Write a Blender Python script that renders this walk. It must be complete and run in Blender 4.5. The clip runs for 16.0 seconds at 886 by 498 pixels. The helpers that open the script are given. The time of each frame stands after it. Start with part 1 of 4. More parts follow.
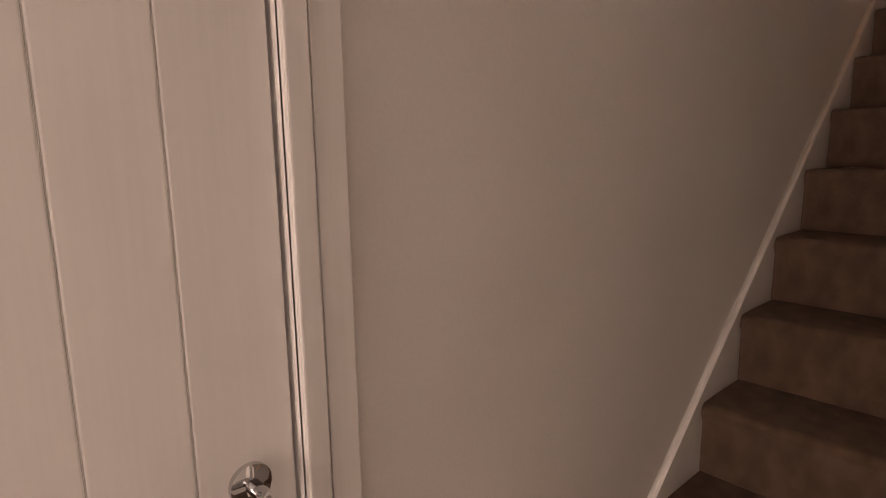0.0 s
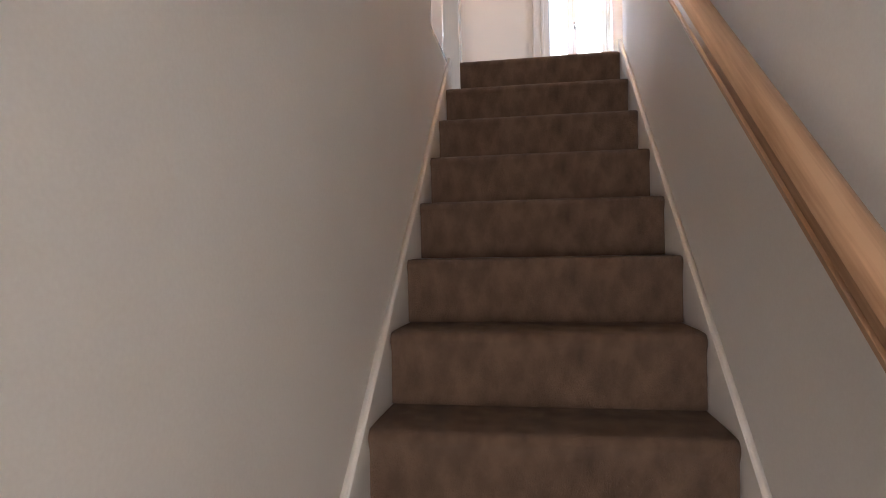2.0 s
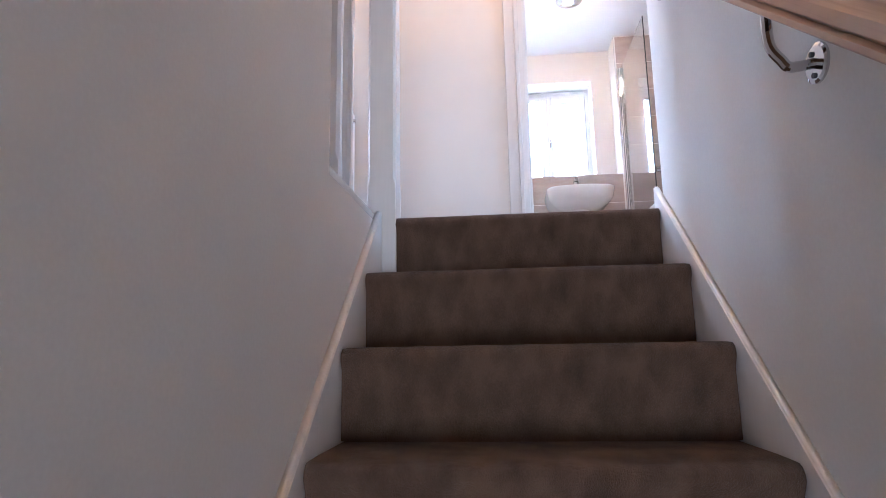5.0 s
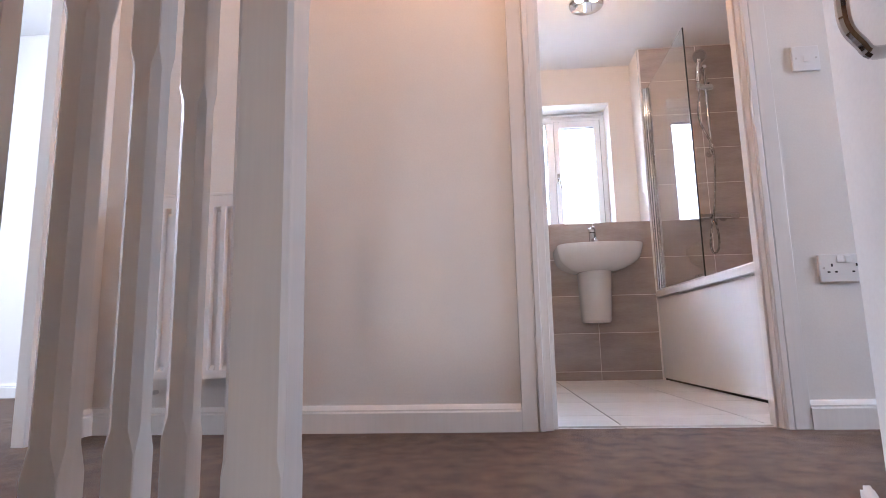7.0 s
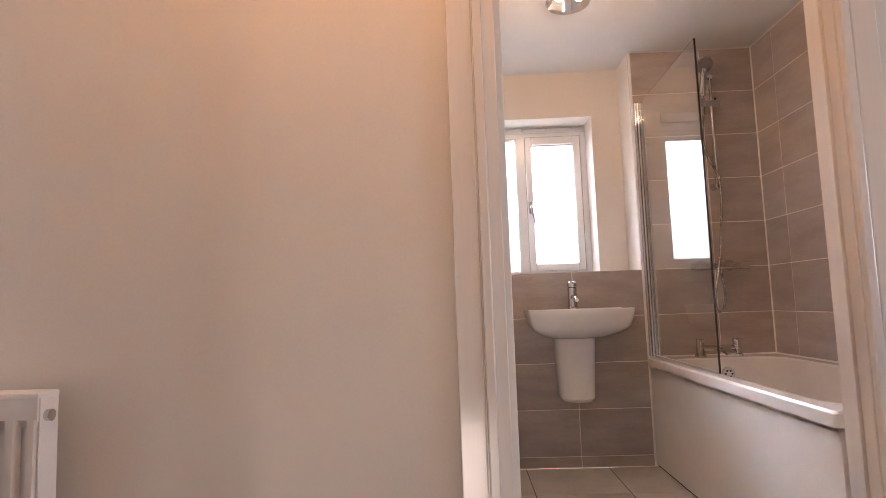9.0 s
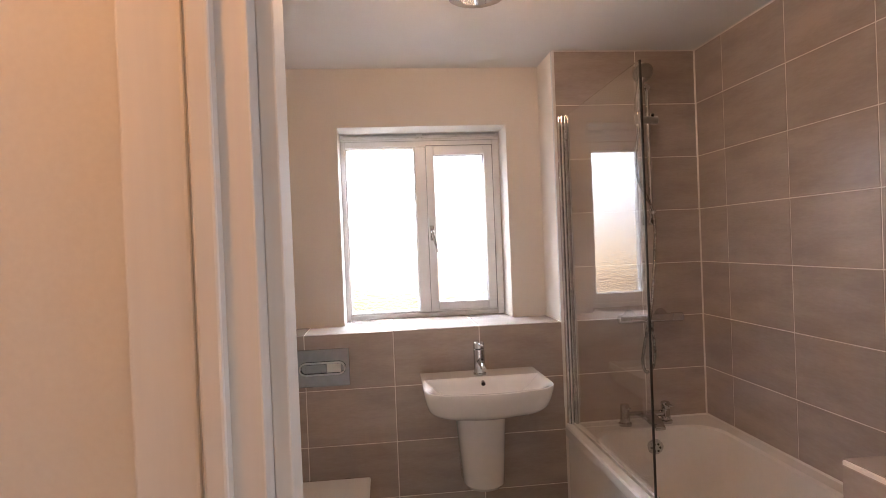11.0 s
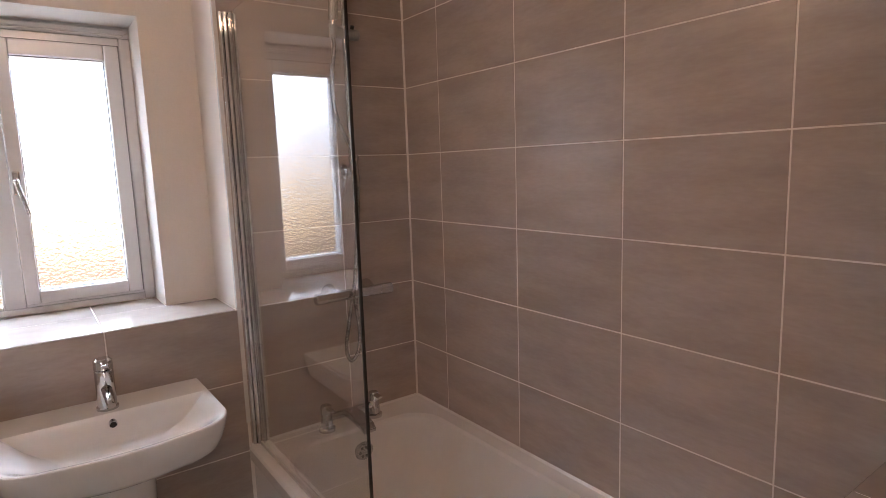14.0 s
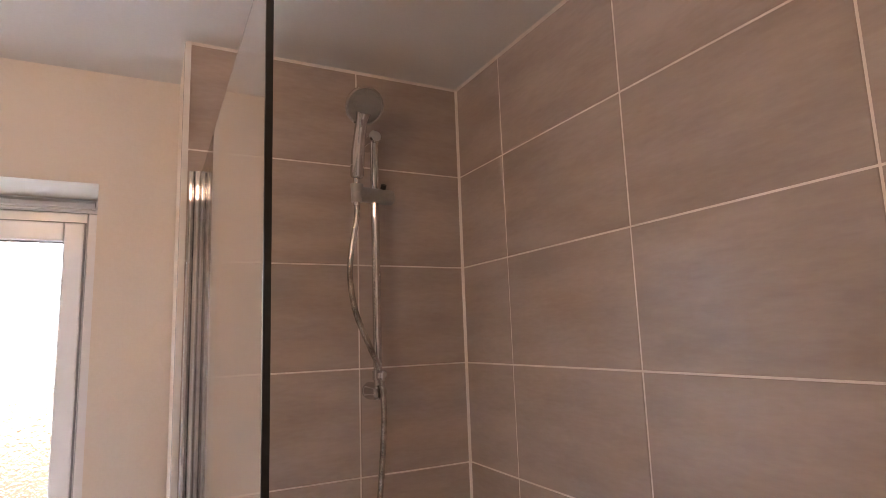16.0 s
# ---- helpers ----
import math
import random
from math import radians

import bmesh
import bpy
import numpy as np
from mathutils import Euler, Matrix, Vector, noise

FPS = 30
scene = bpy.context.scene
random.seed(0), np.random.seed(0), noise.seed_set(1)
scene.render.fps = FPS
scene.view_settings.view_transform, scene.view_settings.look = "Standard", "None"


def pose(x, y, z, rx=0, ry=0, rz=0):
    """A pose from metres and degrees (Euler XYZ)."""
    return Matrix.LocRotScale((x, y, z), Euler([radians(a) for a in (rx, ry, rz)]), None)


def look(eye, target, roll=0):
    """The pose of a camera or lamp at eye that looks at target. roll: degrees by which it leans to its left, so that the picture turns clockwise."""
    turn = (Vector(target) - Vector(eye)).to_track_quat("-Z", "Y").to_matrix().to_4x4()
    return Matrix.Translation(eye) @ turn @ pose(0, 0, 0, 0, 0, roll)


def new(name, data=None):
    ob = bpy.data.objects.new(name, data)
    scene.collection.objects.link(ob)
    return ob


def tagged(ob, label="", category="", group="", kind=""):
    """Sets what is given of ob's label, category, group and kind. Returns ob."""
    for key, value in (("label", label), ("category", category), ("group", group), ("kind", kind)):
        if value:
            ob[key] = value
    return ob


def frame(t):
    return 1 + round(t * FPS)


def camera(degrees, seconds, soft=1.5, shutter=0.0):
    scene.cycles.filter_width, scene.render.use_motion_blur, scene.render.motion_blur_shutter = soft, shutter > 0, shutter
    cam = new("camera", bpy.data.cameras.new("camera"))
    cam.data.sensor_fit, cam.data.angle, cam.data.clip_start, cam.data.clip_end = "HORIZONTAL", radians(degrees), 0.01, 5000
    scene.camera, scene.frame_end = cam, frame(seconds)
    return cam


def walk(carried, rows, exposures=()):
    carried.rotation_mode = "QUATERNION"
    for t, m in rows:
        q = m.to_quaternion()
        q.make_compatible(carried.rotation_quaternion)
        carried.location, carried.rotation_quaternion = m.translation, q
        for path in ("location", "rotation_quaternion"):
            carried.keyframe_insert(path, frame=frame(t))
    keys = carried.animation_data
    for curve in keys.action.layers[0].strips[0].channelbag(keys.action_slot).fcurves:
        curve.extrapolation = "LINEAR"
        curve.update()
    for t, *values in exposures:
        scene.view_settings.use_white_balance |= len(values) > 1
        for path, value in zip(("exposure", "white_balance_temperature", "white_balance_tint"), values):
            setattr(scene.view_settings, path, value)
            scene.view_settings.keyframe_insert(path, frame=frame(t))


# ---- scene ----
cam = camera(75.0, 16.0, soft=0.8)
PATH = [
    (0.0, (0.601, -3.461, -1.083), (-0.856, -2.136, -1.428), -0.9),
    (0.5, (0.440, -3.287, -0.992), (-0.719, -1.682, -1.276), -0.1),
    (1, (0.391, -3.083, -0.971), (-0.488, -1.295, -1.147), -0.8),
    (1.5, (0.353, -2.999, -0.957), (-0.203, -1.079, -1.027), -0.8),
    (2, (0.391, -2.862, -0.957), (0.08, -0.886, -0.943), -1.0),
    (2.5, (0.413, -2.706, -0.97), (0.201, -0.72, -0.864), -0.8),
    (3, (0.392, -2.602, -0.944), (0.175, -0.627, -0.715), -0.6),
    (3.5, (0.359, -2.318, -0.876), (0.152, -0.351, -0.579), -0.7),
    (4, (0.372, -2.09, -0.744), (0.166, -0.125, -0.432), -0.9),
    (4.5, (0.384, -1.902, -0.58), (0.193, 0.059, -0.24), -0.8),
    (5, (0.345, -1.675, -0.4), (0.156, 0.286, -0.052), -1.0),
    (5.2, (0.37, -1.585, -0.335), (0.179, 0.375, 0.015), -1.0),
    (7.3, (0.334, -0.696, 0.395), (0.171, 1.274, 0.697), -1.3),
    (7.5, (0.364, -0.63, 0.472), (0.206, 1.343, 0.761), -1.4),
    (7.7, (0.362, -0.552, 0.535), (0.227, 1.425, 0.804), -1.4),
    (8, (0.341, -0.426, 0.624), (0.218, 1.554, 0.873), -1.4),
    (8.2, (0.357, -0.357, 0.696), (0.236, 1.625, 0.939), -1.5),
    (10.3, (0.488, 0.412, 1.274), (0.57, 2.409, 1.365), -2.4),
    (10.5, (0.499, 0.478, 1.357), (0.601, 2.474, 1.437), -2.45),
    (11, (0.612, 0.575, 1.456), (0.821, 2.564, 1.438), -2.3),
    (11.5, (0.732, 0.712, 1.491), (1.105, 2.675, 1.398), -2.1),
    (12, (0.737, 0.899, 1.523), (1.337, 2.804, 1.416), -2.0),
    (12.5, (0.713, 1.013, 1.574), (1.567, 2.821, 1.518), -2.0),
    (13, (0.724, 1.045, 1.6), (1.765, 2.752, 1.57), -1.9),
    (13.5, (0.761, 1.115, 1.563), (1.91, 2.747, 1.428), -1.9),
    (14, (0.891, 1.259, 1.525), (2.047, 2.866, 1.241), -1.9),
    (14.5, (0.996, 1.427, 1.513), (2.218, 2.969, 1.151), -2.4),
    (15, (1.15, 1.56, 1.539), (2.313, 3.165, 1.273), -2.1),
    (15.5, (1.292, 1.723, 1.579), (2.344, 3.423, 1.593), -1.9),
    (16, (1.376, 1.842, 1.647), (2.279, 3.601, 1.944), -2.0),
]
# the clip's camera adapts its brightness and white balance on the way
EXPOSURES = [
    (0.0, 0.46, 7750, 32), (0.5, 0.85, 7100, 22), (1.0, 1.22, 6700, 18), (1.5, 1.47, 6350, 17), (2.5, 1.8, 5750, 12),
    (3.5, 1.97, 5400, 11), (5.0, 1.88, 4930, 14), (7.5, 1.11, 5950, 22), (8.0, 1.03, 6300, 24), (10.5, 0.42, 7250, 22),
    (11.0, 0.38, 7050, 22), (12.0, 0.38, 6600, 20), (13.5, 0.22, 6550, 21), (15.0, 0.4, 6400, 20), (16.0, 0.56, 6650, 21),
]
walk(cam, [(t, look(eye, target, roll)) for t, eye, target, roll in PATH], EXPOSURES)

# ---- light ----
world = bpy.data.worlds.new("sky")
scene.world = world
world.use_nodes = True
wn = world.node_tree.nodes
sky = wn.new("ShaderNodeTexSky")
sky.sky_type, sky.sun_disc = "NISHITA", False
sky.sun_elevation, sky.sun_rotation = radians(48), radians(166)
wn["Background"].inputs["Strength"].default_value = 0.1
world.node_tree.links.new(sky.outputs[0], wn["Background"].inputs["Color"])


def lamp(name, kind, power, colour, m, size=0.1, size_y=0.0, spread=180):
    data = bpy.data.lights.new(name, kind)
    data.energy, data.color = power, colour
    if kind == "AREA":
        data.size, data.spread = size, radians(spread)
        if size_y:
            data.shape, data.size_y = "RECTANGLE", size_y
    elif kind == "SUN":
        data.angle = size
    else:
        data.shadow_soft_size = size
    ob = new(name, data)
    ob.matrix_world = m
    return ob


SUN_TURN = look((1.5, -6, 7), (0, 0, 0))
lamp("sun", "SUN", 3.0, (1.0, 0.96, 0.9), SUN_TURN, radians(2))
WARM = (1.0, 0.48, 0.18)
# bedroom window daylight; added area lamps stand for unseen back room and hall light
lamp("bedroom_daylight", "AREA", 34, (0.86, 0.93, 1.0), look((-3.45, 1.0, 1.4), (-1.0, 0.6, 1.1)), 1.1, 1.1)
lamp("back_room_daylight", "AREA", 28, (0.78, 0.89, 1.0), look((4.2, 0.3, 1.4), (1.6, 0.7, 0.8)), 1.1, 1.1)
# added before the closed hall end wall, aimed up the stairs to brighten them
lamp("hall_unseen_light", "AREA", 30, (1.0, 0.92, 0.83), look((0.34, -5.9, -1.1), (0.46, -2.0, -0.1)), 0.7, 1.6)
lamp("landing_bulb", "POINT", 8.5, WARM, pose(0.30, 0.62, 2.16), 0.05)
for bx, by in ((0.90, 2.38), (0.99, 2.38), (1.08, 2.36)):
    lamp("bathroom_bulb", "POINT", 2.1, (1.0, 0.66, 0.40), pose(bx, by - 0.035, 2.215), 0.025)

# ---- materials ----
def nodes_of(name):
    m = bpy.data.materials.new(name)
    m.use_nodes = True
    n, l = m.node_tree.nodes, m.node_tree.links
    return m, n, l, n["Principled BSDF"]


def noise_mat(name, dark, light, rough=0.5, scale=3.0, fine=80.0, bump=0.1, stretch=(1, 1, 1), metal=0.0, coat=0.0, per_piece=0.0, mid=(0.35, 0.65), detail=6.0, bump_scale=0.002, sheen=0.0, tilt=0.0):
    """Two scales of colour variation, a fine bump and, for pieces, a shade of their own."""
    m, n, l, b = nodes_of(name)
    tc = n.new("ShaderNodeTexCoord")
    mp = n.new("ShaderNodeMapping")
    mp.vector_type = "TEXTURE" if tilt else "POINT"
    mp.inputs["Scale"].default_value = tuple(1 / k for k in stretch) if tilt else stretch
    mp.inputs["Rotation"].default_value = (radians(tilt), 0, 0)
    src = tc.outputs["Object"]
    if per_piece:
        info = n.new("ShaderNodeObjectInfo")
        off = n.new("ShaderNodeVectorMath")
        off.operation = "SCALE"
        off.inputs[0].default_value = (13.0, 29.0, 7.0)
        l.new(info.outputs["Random"], off.inputs["Scale"])
        l.new(off.outputs[0], mp.inputs["Location"])
    l.new(src, mp.inputs["Vector"])
    big = n.new("ShaderNodeTexNoise")
    big.inputs["Scale"].default_value, big.inputs["Detail"].default_value = scale, detail
    small = n.new("ShaderNodeTexNoise")
    small.inputs["Scale"].default_value, small.inputs["Detail"].default_value = fine, 4.0
    l.new(mp.outputs[0], big.inputs["Vector"])
    l.new(mp.outputs[0], small.inputs["Vector"])
    add = n.new("ShaderNodeMath")
    add.operation = "MULTIPLY_ADD"
    l.new(small.outputs["Fac"], add.inputs[0])
    add.inputs[1].default_value = 0.35
    l.new(big.outputs["Fac"], add.inputs[2])
    sub = n.new("ShaderNodeMath")
    sub.operation = "SUBTRACT"
    l.new(add.outputs[0], sub.inputs[0])
    sub.inputs[1].default_value = 0.175
    ramp = n.new("ShaderNodeValToRGB")
    ramp.color_ramp.elements[0].position, ramp.color_ramp.elements[1].position = mid
    ramp.color_ramp.elements[0].color, ramp.color_ramp.elements[1].color = (*dark, 1), (*light, 1)
    l.new(sub.outputs[0], ramp.inputs[0])
    out = ramp.outputs[0]
    if per_piece:
        hsv = n.new("ShaderNodeHueSaturation")
        rng = n.new("ShaderNodeMapRange")
        rng.inputs["To Min"].default_value, rng.inputs["To Max"].default_value = 1 - per_piece, 1 + per_piece
        l.new(info.outputs["Random"], rng.inputs["Value"])
        l.new(rng.outputs[0], hsv.inputs["Value"])
        l.new(out, hsv.inputs["Color"])
        out = hsv.outputs[0]
    l.new(out, b.inputs["Base Color"])
    b.inputs["Roughness"].default_value, b.inputs["Metallic"].default_value = rough, metal
    b.inputs["Coat Weight"].default_value = coat
    b.inputs["Sheen Weight"].default_value = sheen
    if bump:
        bp = n.new("ShaderNodeBump")
        bp.inputs["Strength"].default_value, bp.inputs["Distance"].default_value = bump, bump_scale
        l.new(small.outputs["Fac"], bp.inputs["Height"])
        l.new(bp.outputs[0], b.inputs["Normal"])
    return m


PAINT = noise_mat("matt_white_paint", (0.74, 0.715, 0.68), (0.80, 0.78, 0.745), 0.75, 1.2, 160, 0.12)
CREAM = noise_mat("cream_bathroom_paint", (0.76, 0.70, 0.63), (0.81, 0.755, 0.69), 0.6, 1.2, 160, 0.1)
CEILING = noise_mat("ceiling_paint", (0.74, 0.735, 0.72), (0.79, 0.785, 0.77), 0.8, 1.5, 140, 0.1)
GLOSS = noise_mat("white_gloss_paint", (0.76, 0.745, 0.72), (0.82, 0.805, 0.78), 0.13, 4, 130, 0.02, stretch=(1, 1, 0.04), bump_scale=0.001)
SATIN = noise_mat("white_satin_paint", (0.74, 0.715, 0.68), (0.80, 0.775, 0.74), 0.5, 4, 130, 0.02, stretch=(1, 1, 0.04), bump_scale=0.001)
SATIN.node_tree.nodes["Principled BSDF"].inputs["Specular IOR Level"].default_value = 0.25
UPVC = noise_mat("white_upvc", (0.84, 0.84, 0.85), (0.88, 0.88, 0.89), 0.22, 5, 90, 0.02)
CERAMIC = noise_mat("white_ceramic", (0.80, 0.785, 0.765), (0.84, 0.825, 0.805), 0.07, 3, 40, 0.0, coat=0.5)
ACRYLIC = noise_mat("white_acrylic", (0.80, 0.78, 0.755), (0.84, 0.82, 0.80), 0.14, 3, 40, 0.0)
PLASTIC = noise_mat("white_plastic", (0.76, 0.75, 0.74), (0.80, 0.79, 0.78), 0.35, 8, 120, 0.03)
CHROME = noise_mat("chrome", (0.56, 0.56, 0.57), (0.66, 0.66, 0.67), 0.04, 6, 60, 0.0, metal=1.0)
# flush plate chrome, colour darkened partly to imitate the dark reflections in it
DARKENED_CHROME = noise_mat("chrome_dark_reflection", (0.30, 0.30, 0.31), (0.36, 0.36, 0.37), 0.04, 6, 60, 0.0, metal=1.0)
STEEL_HOSE = noise_mat("ribbed_steel_hose", (0.30, 0.29, 0.28), (0.62, 0.61, 0.60), 0.14, 40, 300, 0.2, metal=1.0)
BRUSHED = noise_mat("satin_steel", (0.55, 0.53, 0.50), (0.66, 0.64, 0.61), 0.3, 6, 120, 0.05, metal=1.0)
BLACK = noise_mat("black_rubber", (0.012, 0.012, 0.012), (0.02, 0.02, 0.02), 0.4, 8, 90, 0.05)
CARPET = noise_mat("brown_pile_carpet", (0.070, 0.038, 0.021), (0.160, 0.094, 0.056), 0.95, 15.0, 380, 1.0, stretch=(1.2, 1.0, 0.7), mid=(0.29, 0.66), detail=9.0, bump_scale=0.006, sheen=0.08)
TILE = noise_mat("taupe_wall_tile", (0.350, 0.290, 0.256), (0.448, 0.381, 0.342), 0.30, 6.0, 60, 0.09, stretch=(0.6, 0.6, 2.4), per_piece=0.05, mid=(0.3, 0.7))
SILL_TILE = noise_mat("taupe_sill_tile", (0.33, 0.28, 0.25), (0.40, 0.345, 0.31), 0.12, 5.0, 30, 0.04, stretch=(0.6, 3.0, 1), per_piece=0.04, mid=(0.3, 0.7))
GROUT = noise_mat("pale_grout", (0.77, 0.715, 0.665), (0.85, 0.80, 0.755), 0.8, 9, 120, 0.3)
FLOOR_TILE = noise_mat("pale_floor_tile", (0.56, 0.53, 0.49), (0.66, 0.63, 0.59), 0.35, 4.0, 40, 0.05, stretch=(0.7, 2.0, 1), per_piece=0.04)
FLOOR_GROUT = noise_mat("dark_floor_grout", (0.14, 0.12, 0.105), (0.2, 0.18, 0.16), 0.85, 9, 120, 0.3)
PINE = noise_mat("varnished_pine", (0.24, 0.125, 0.062), (0.52, 0.32, 0.19), 0.32, 1.6, 9, 0.05, stretch=(26, 0.8, 26), coat=0.25, mid=(0.22, 0.60), tilt=41.1)
DARKWOOD = noise_mat("brown_stained_wood", (0.16, 0.085, 0.04), (0.27, 0.15, 0.075), 0.4, 4, 30, 0.08, stretch=(8, 1, 8))
BRICK = noise_mat("garden_fence_boards", (0.44, 0.29, 0.20), (0.56, 0.40, 0.29), 0.8, 2.0, 14, 0.3, stretch=(1, 1, 0.4))
LAWN = noise_mat("grass", (0.06, 0.10, 0.03), (0.12, 0.16, 0.06), 0.95, 1.5, 40, 0.5)
GASKET = noise_mat("grey_rubber_seal", (0.22, 0.22, 0.23), (0.28, 0.28, 0.29), 0.5, 8, 90, 0.05)
GREY_PLASTIC = noise_mat("satin_grey_plastic", (0.30, 0.29, 0.28), (0.36, 0.35, 0.34), 0.34, 8, 120, 0.03, metal=0.5)
# near-black colour for solid pieces that stand for the shade inside holes and gaps
HOLE_SHADE = noise_mat("hole_shade", (0.015, 0.013, 0.012), (0.02, 0.018, 0.016), 0.6, 9, 80, 0.0)


def glass_mat(name, rough, tint, bump, scale=70.0, clear=0.0):
    m, n, l, b = nodes_of(name)
    b.inputs["Base Color"].default_value = (*tint, 1)
    b.inputs["Roughness"].default_value = rough
    b.inputs["Transmission Weight"].default_value = 1.0
    b.inputs["IOR"].default_value = 1.45
    if bump:
        tc, no, bp = n.new("ShaderNodeTexCoord"), n.new("ShaderNodeTexNoise"), n.new("ShaderNodeBump")
        no.inputs["Scale"].default_value, no.inputs["Detail"].default_value = scale, 1.5
        bp.inputs["Strength"].default_value, bp.inputs["Distance"].default_value = bump, 0.006
        l.new(tc.outputs["Object"], no.inputs["Vector"])
        l.new(no.outputs["Fac"], bp.inputs["Height"])
        l.new(bp.outputs[0], b.inputs["Normal"])
    return m


OBSCURE = glass_mat("obscure_pebbled_glass", 0.05, (0.97, 0.98, 0.98), 0.65, 92)
SCREEN_GLASS = glass_mat("clear_screen_glass", 0.0, (0.965, 0.975, 0.965), 0.0)


def glow_mat(name, colour, strength):
    m, n, l, b = nodes_of(name)
    b.inputs["Base Color"].default_value = (0.9, 0.9, 0.88, 1)
    b.inputs["Emission Color"].default_value = (*colour, 1)
    b.inputs["Emission Strength"].default_value = strength
    return m


BULB = glow_mat("lit_bulb", (1.0, 0.72, 0.42), 14.0)


def sky_backdrop_mat():
    """A plain bright sky, its glow painted down to dark brown near the ground."""
    m, n, l, b = nodes_of("overcast_backdrop")
    tc, sep, ramp = n.new("ShaderNodeTexCoord"), n.new("ShaderNodeSeparateXYZ"), n.new("ShaderNodeValToRGB")
    l.new(tc.outputs["Object"], sep.inputs[0])
    rng = n.new("ShaderNodeMapRange")
    rng.inputs["From Min"].default_value, rng.inputs["From Max"].default_value = -3.0, 9.0
    l.new(sep.outputs["Z"], rng.inputs["Value"])
    l.new(rng.outputs[0], ramp.inputs[0])
    e = ramp.color_ramp.elements
    e[0].position, e[0].color = 0.30, (0.016, 0.012, 0.008, 1)
    e[1].position, e[1].color = 0.64, (0.50, 0.62, 0.73, 1)
    mid = e.new(0.345)
    mid.color = (0.022, 0.018, 0.012, 1)
    low = e.new(0.42)
    low.color = (0.026, 0.029, 0.033, 1)
    upper = e.new(0.5)
    upper.color = (0.062, 0.073, 0.085, 1)
    b.inputs["Base Color"].default_value = (0, 0, 0, 1)
    b.inputs["Roughness"].default_value = 1.0
    l.new(ramp.outputs[0], b.inputs["Emission Color"])
    b.inputs["Emission Strength"].default_value = SKY_GLOW
    return m


SKY_GLOW = 120.0
BACKDROP = sky_backdrop_mat()

# ---- mesh helpers ----
def box(bm, x0, y0, z0, x1, y1, z1, bevel=0.0, seg=2):
    before = set(bm.faces)
    r = bmesh.ops.create_cube(bm, size=1.0, matrix=Matrix.Translation(((x0 + x1) / 2, (y0 + y1) / 2, (z0 + z1) / 2)) @ Matrix.Diagonal((abs(x1 - x0), abs(y1 - y0), abs(z1 - z0), 1)))
    if bevel:
        edges = list({e for v in r["verts"] for e in v.link_edges})
        bmesh.ops.bevel(bm, geom=edges, offset=bevel, segments=seg, affect="EDGES", profile=0.5)
    for f in bm.faces:
        if f not in before:
            f.normal_update()
            f.material_index = 1 if max(map(abs, f.normal)) > 0.9999 else 0
    return bm


def boxes(*rows, bevel=0.0):
    bm = bmesh.new()
    for r in rows:
        box(bm, *r, bevel=bevel)
    return bm


def prism(bm, pts, axis, a, b):
    """A polygon drawn in the two other axes, extruded along axis from a to b."""
    def at(p, t):
        return {"x": (t, p[0], p[1]), "y": (p[0], t, p[1]), "z": (p[0], p[1], t)}[axis]
    va, vb = [bm.verts.new(at(p, a)) for p in pts], [bm.verts.new(at(p, b)) for p in pts]
    k = len(pts)
    for i in range(k):
        bm.faces.new((va[i], va[(i + 1) % k], vb[(i + 1) % k], vb[i]))
    bm.faces.new(va[::-1])
    bm.faces.new(vb)
    bmesh.ops.recalc_face_normals(bm, faces=bm.faces)
    return bm


def loft(bm, rings, cap_start=True, cap_end=True):
    rows = [[bm.verts.new(p) for p in ring] for ring in rings]
    k = len(rows[0])
    for a, b in zip(rows, rows[1:]):
        for i in range(k):
            bm.faces.new((a[i], a[(i + 1) % k], b[(i + 1) % k], b[i]))
    if cap_start:
        bm.faces.new(rows[0][::-1])
    if cap_end:
        bm.faces.new(rows[-1])
    bmesh.ops.recalc_face_normals(bm, faces=bm.faces)
    return bm


def tube(bm, pts, r, seg=12):
    """A round tube along points; r is a number or one radius a point."""
    pts = [Vector(p) for p in pts]
    rad = r if isinstance(r, (list, tuple)) else [r] * len(pts)
    rings, side = [], None
    for i, p in enumerate(pts):
        d = (pts[min(i + 1, len(pts) - 1)] - pts[max(i - 1, 0)]).normalized()
        if side is None:
            side = d.orthogonal().normalized()
        side = (side - d * side.dot(d)).normalized()
        up = d.cross(side)
        rings.append([p + rad[i] * (math.cos(2 * math.pi * j / seg) * side + math.sin(2 * math.pi * j / seg) * up) for j in range(seg)])
    return loft(bm, rings)


def spline(pts, n=8):
    """Smooth points through pts."""
    pts = [Vector(p) for p in pts]
    full = [pts[0] * 2 - pts[1], *pts, pts[-1] * 2 - pts[-2]]
    out = []
    for i in range(1, len(full) - 2):
        a, b, c, d = full[i - 1:i + 3]
        for j in range(n):
            t = j / n
            out.append(0.5 * ((2 * b) + (c - a) * t + (2 * a - 5 * b + 4 * c - d) * t * t + (3 * b - a - 3 * c + d) * t ** 3))
    out.append(pts[-1])
    return out


def rr(cx, cy, w, h, r, z, n=5):
    """A rounded rectangle as a ring of points at height z."""
    out = []
    r = min(r, w / 2 - 1e-4, h / 2 - 1e-4)
    for sx, sy, a0 in ((1, 1, 0), (-1, 1, 90), (-1, -1, 180), (1, -1, 270)):
        for j in range(n + 1):
            a = radians(a0 + 90 * j / n)
            out.append((cx + sx * (w / 2 - r) + r * math.cos(a), cy + sy * (h / 2 - r) + r * math.sin(a), z))
    return out


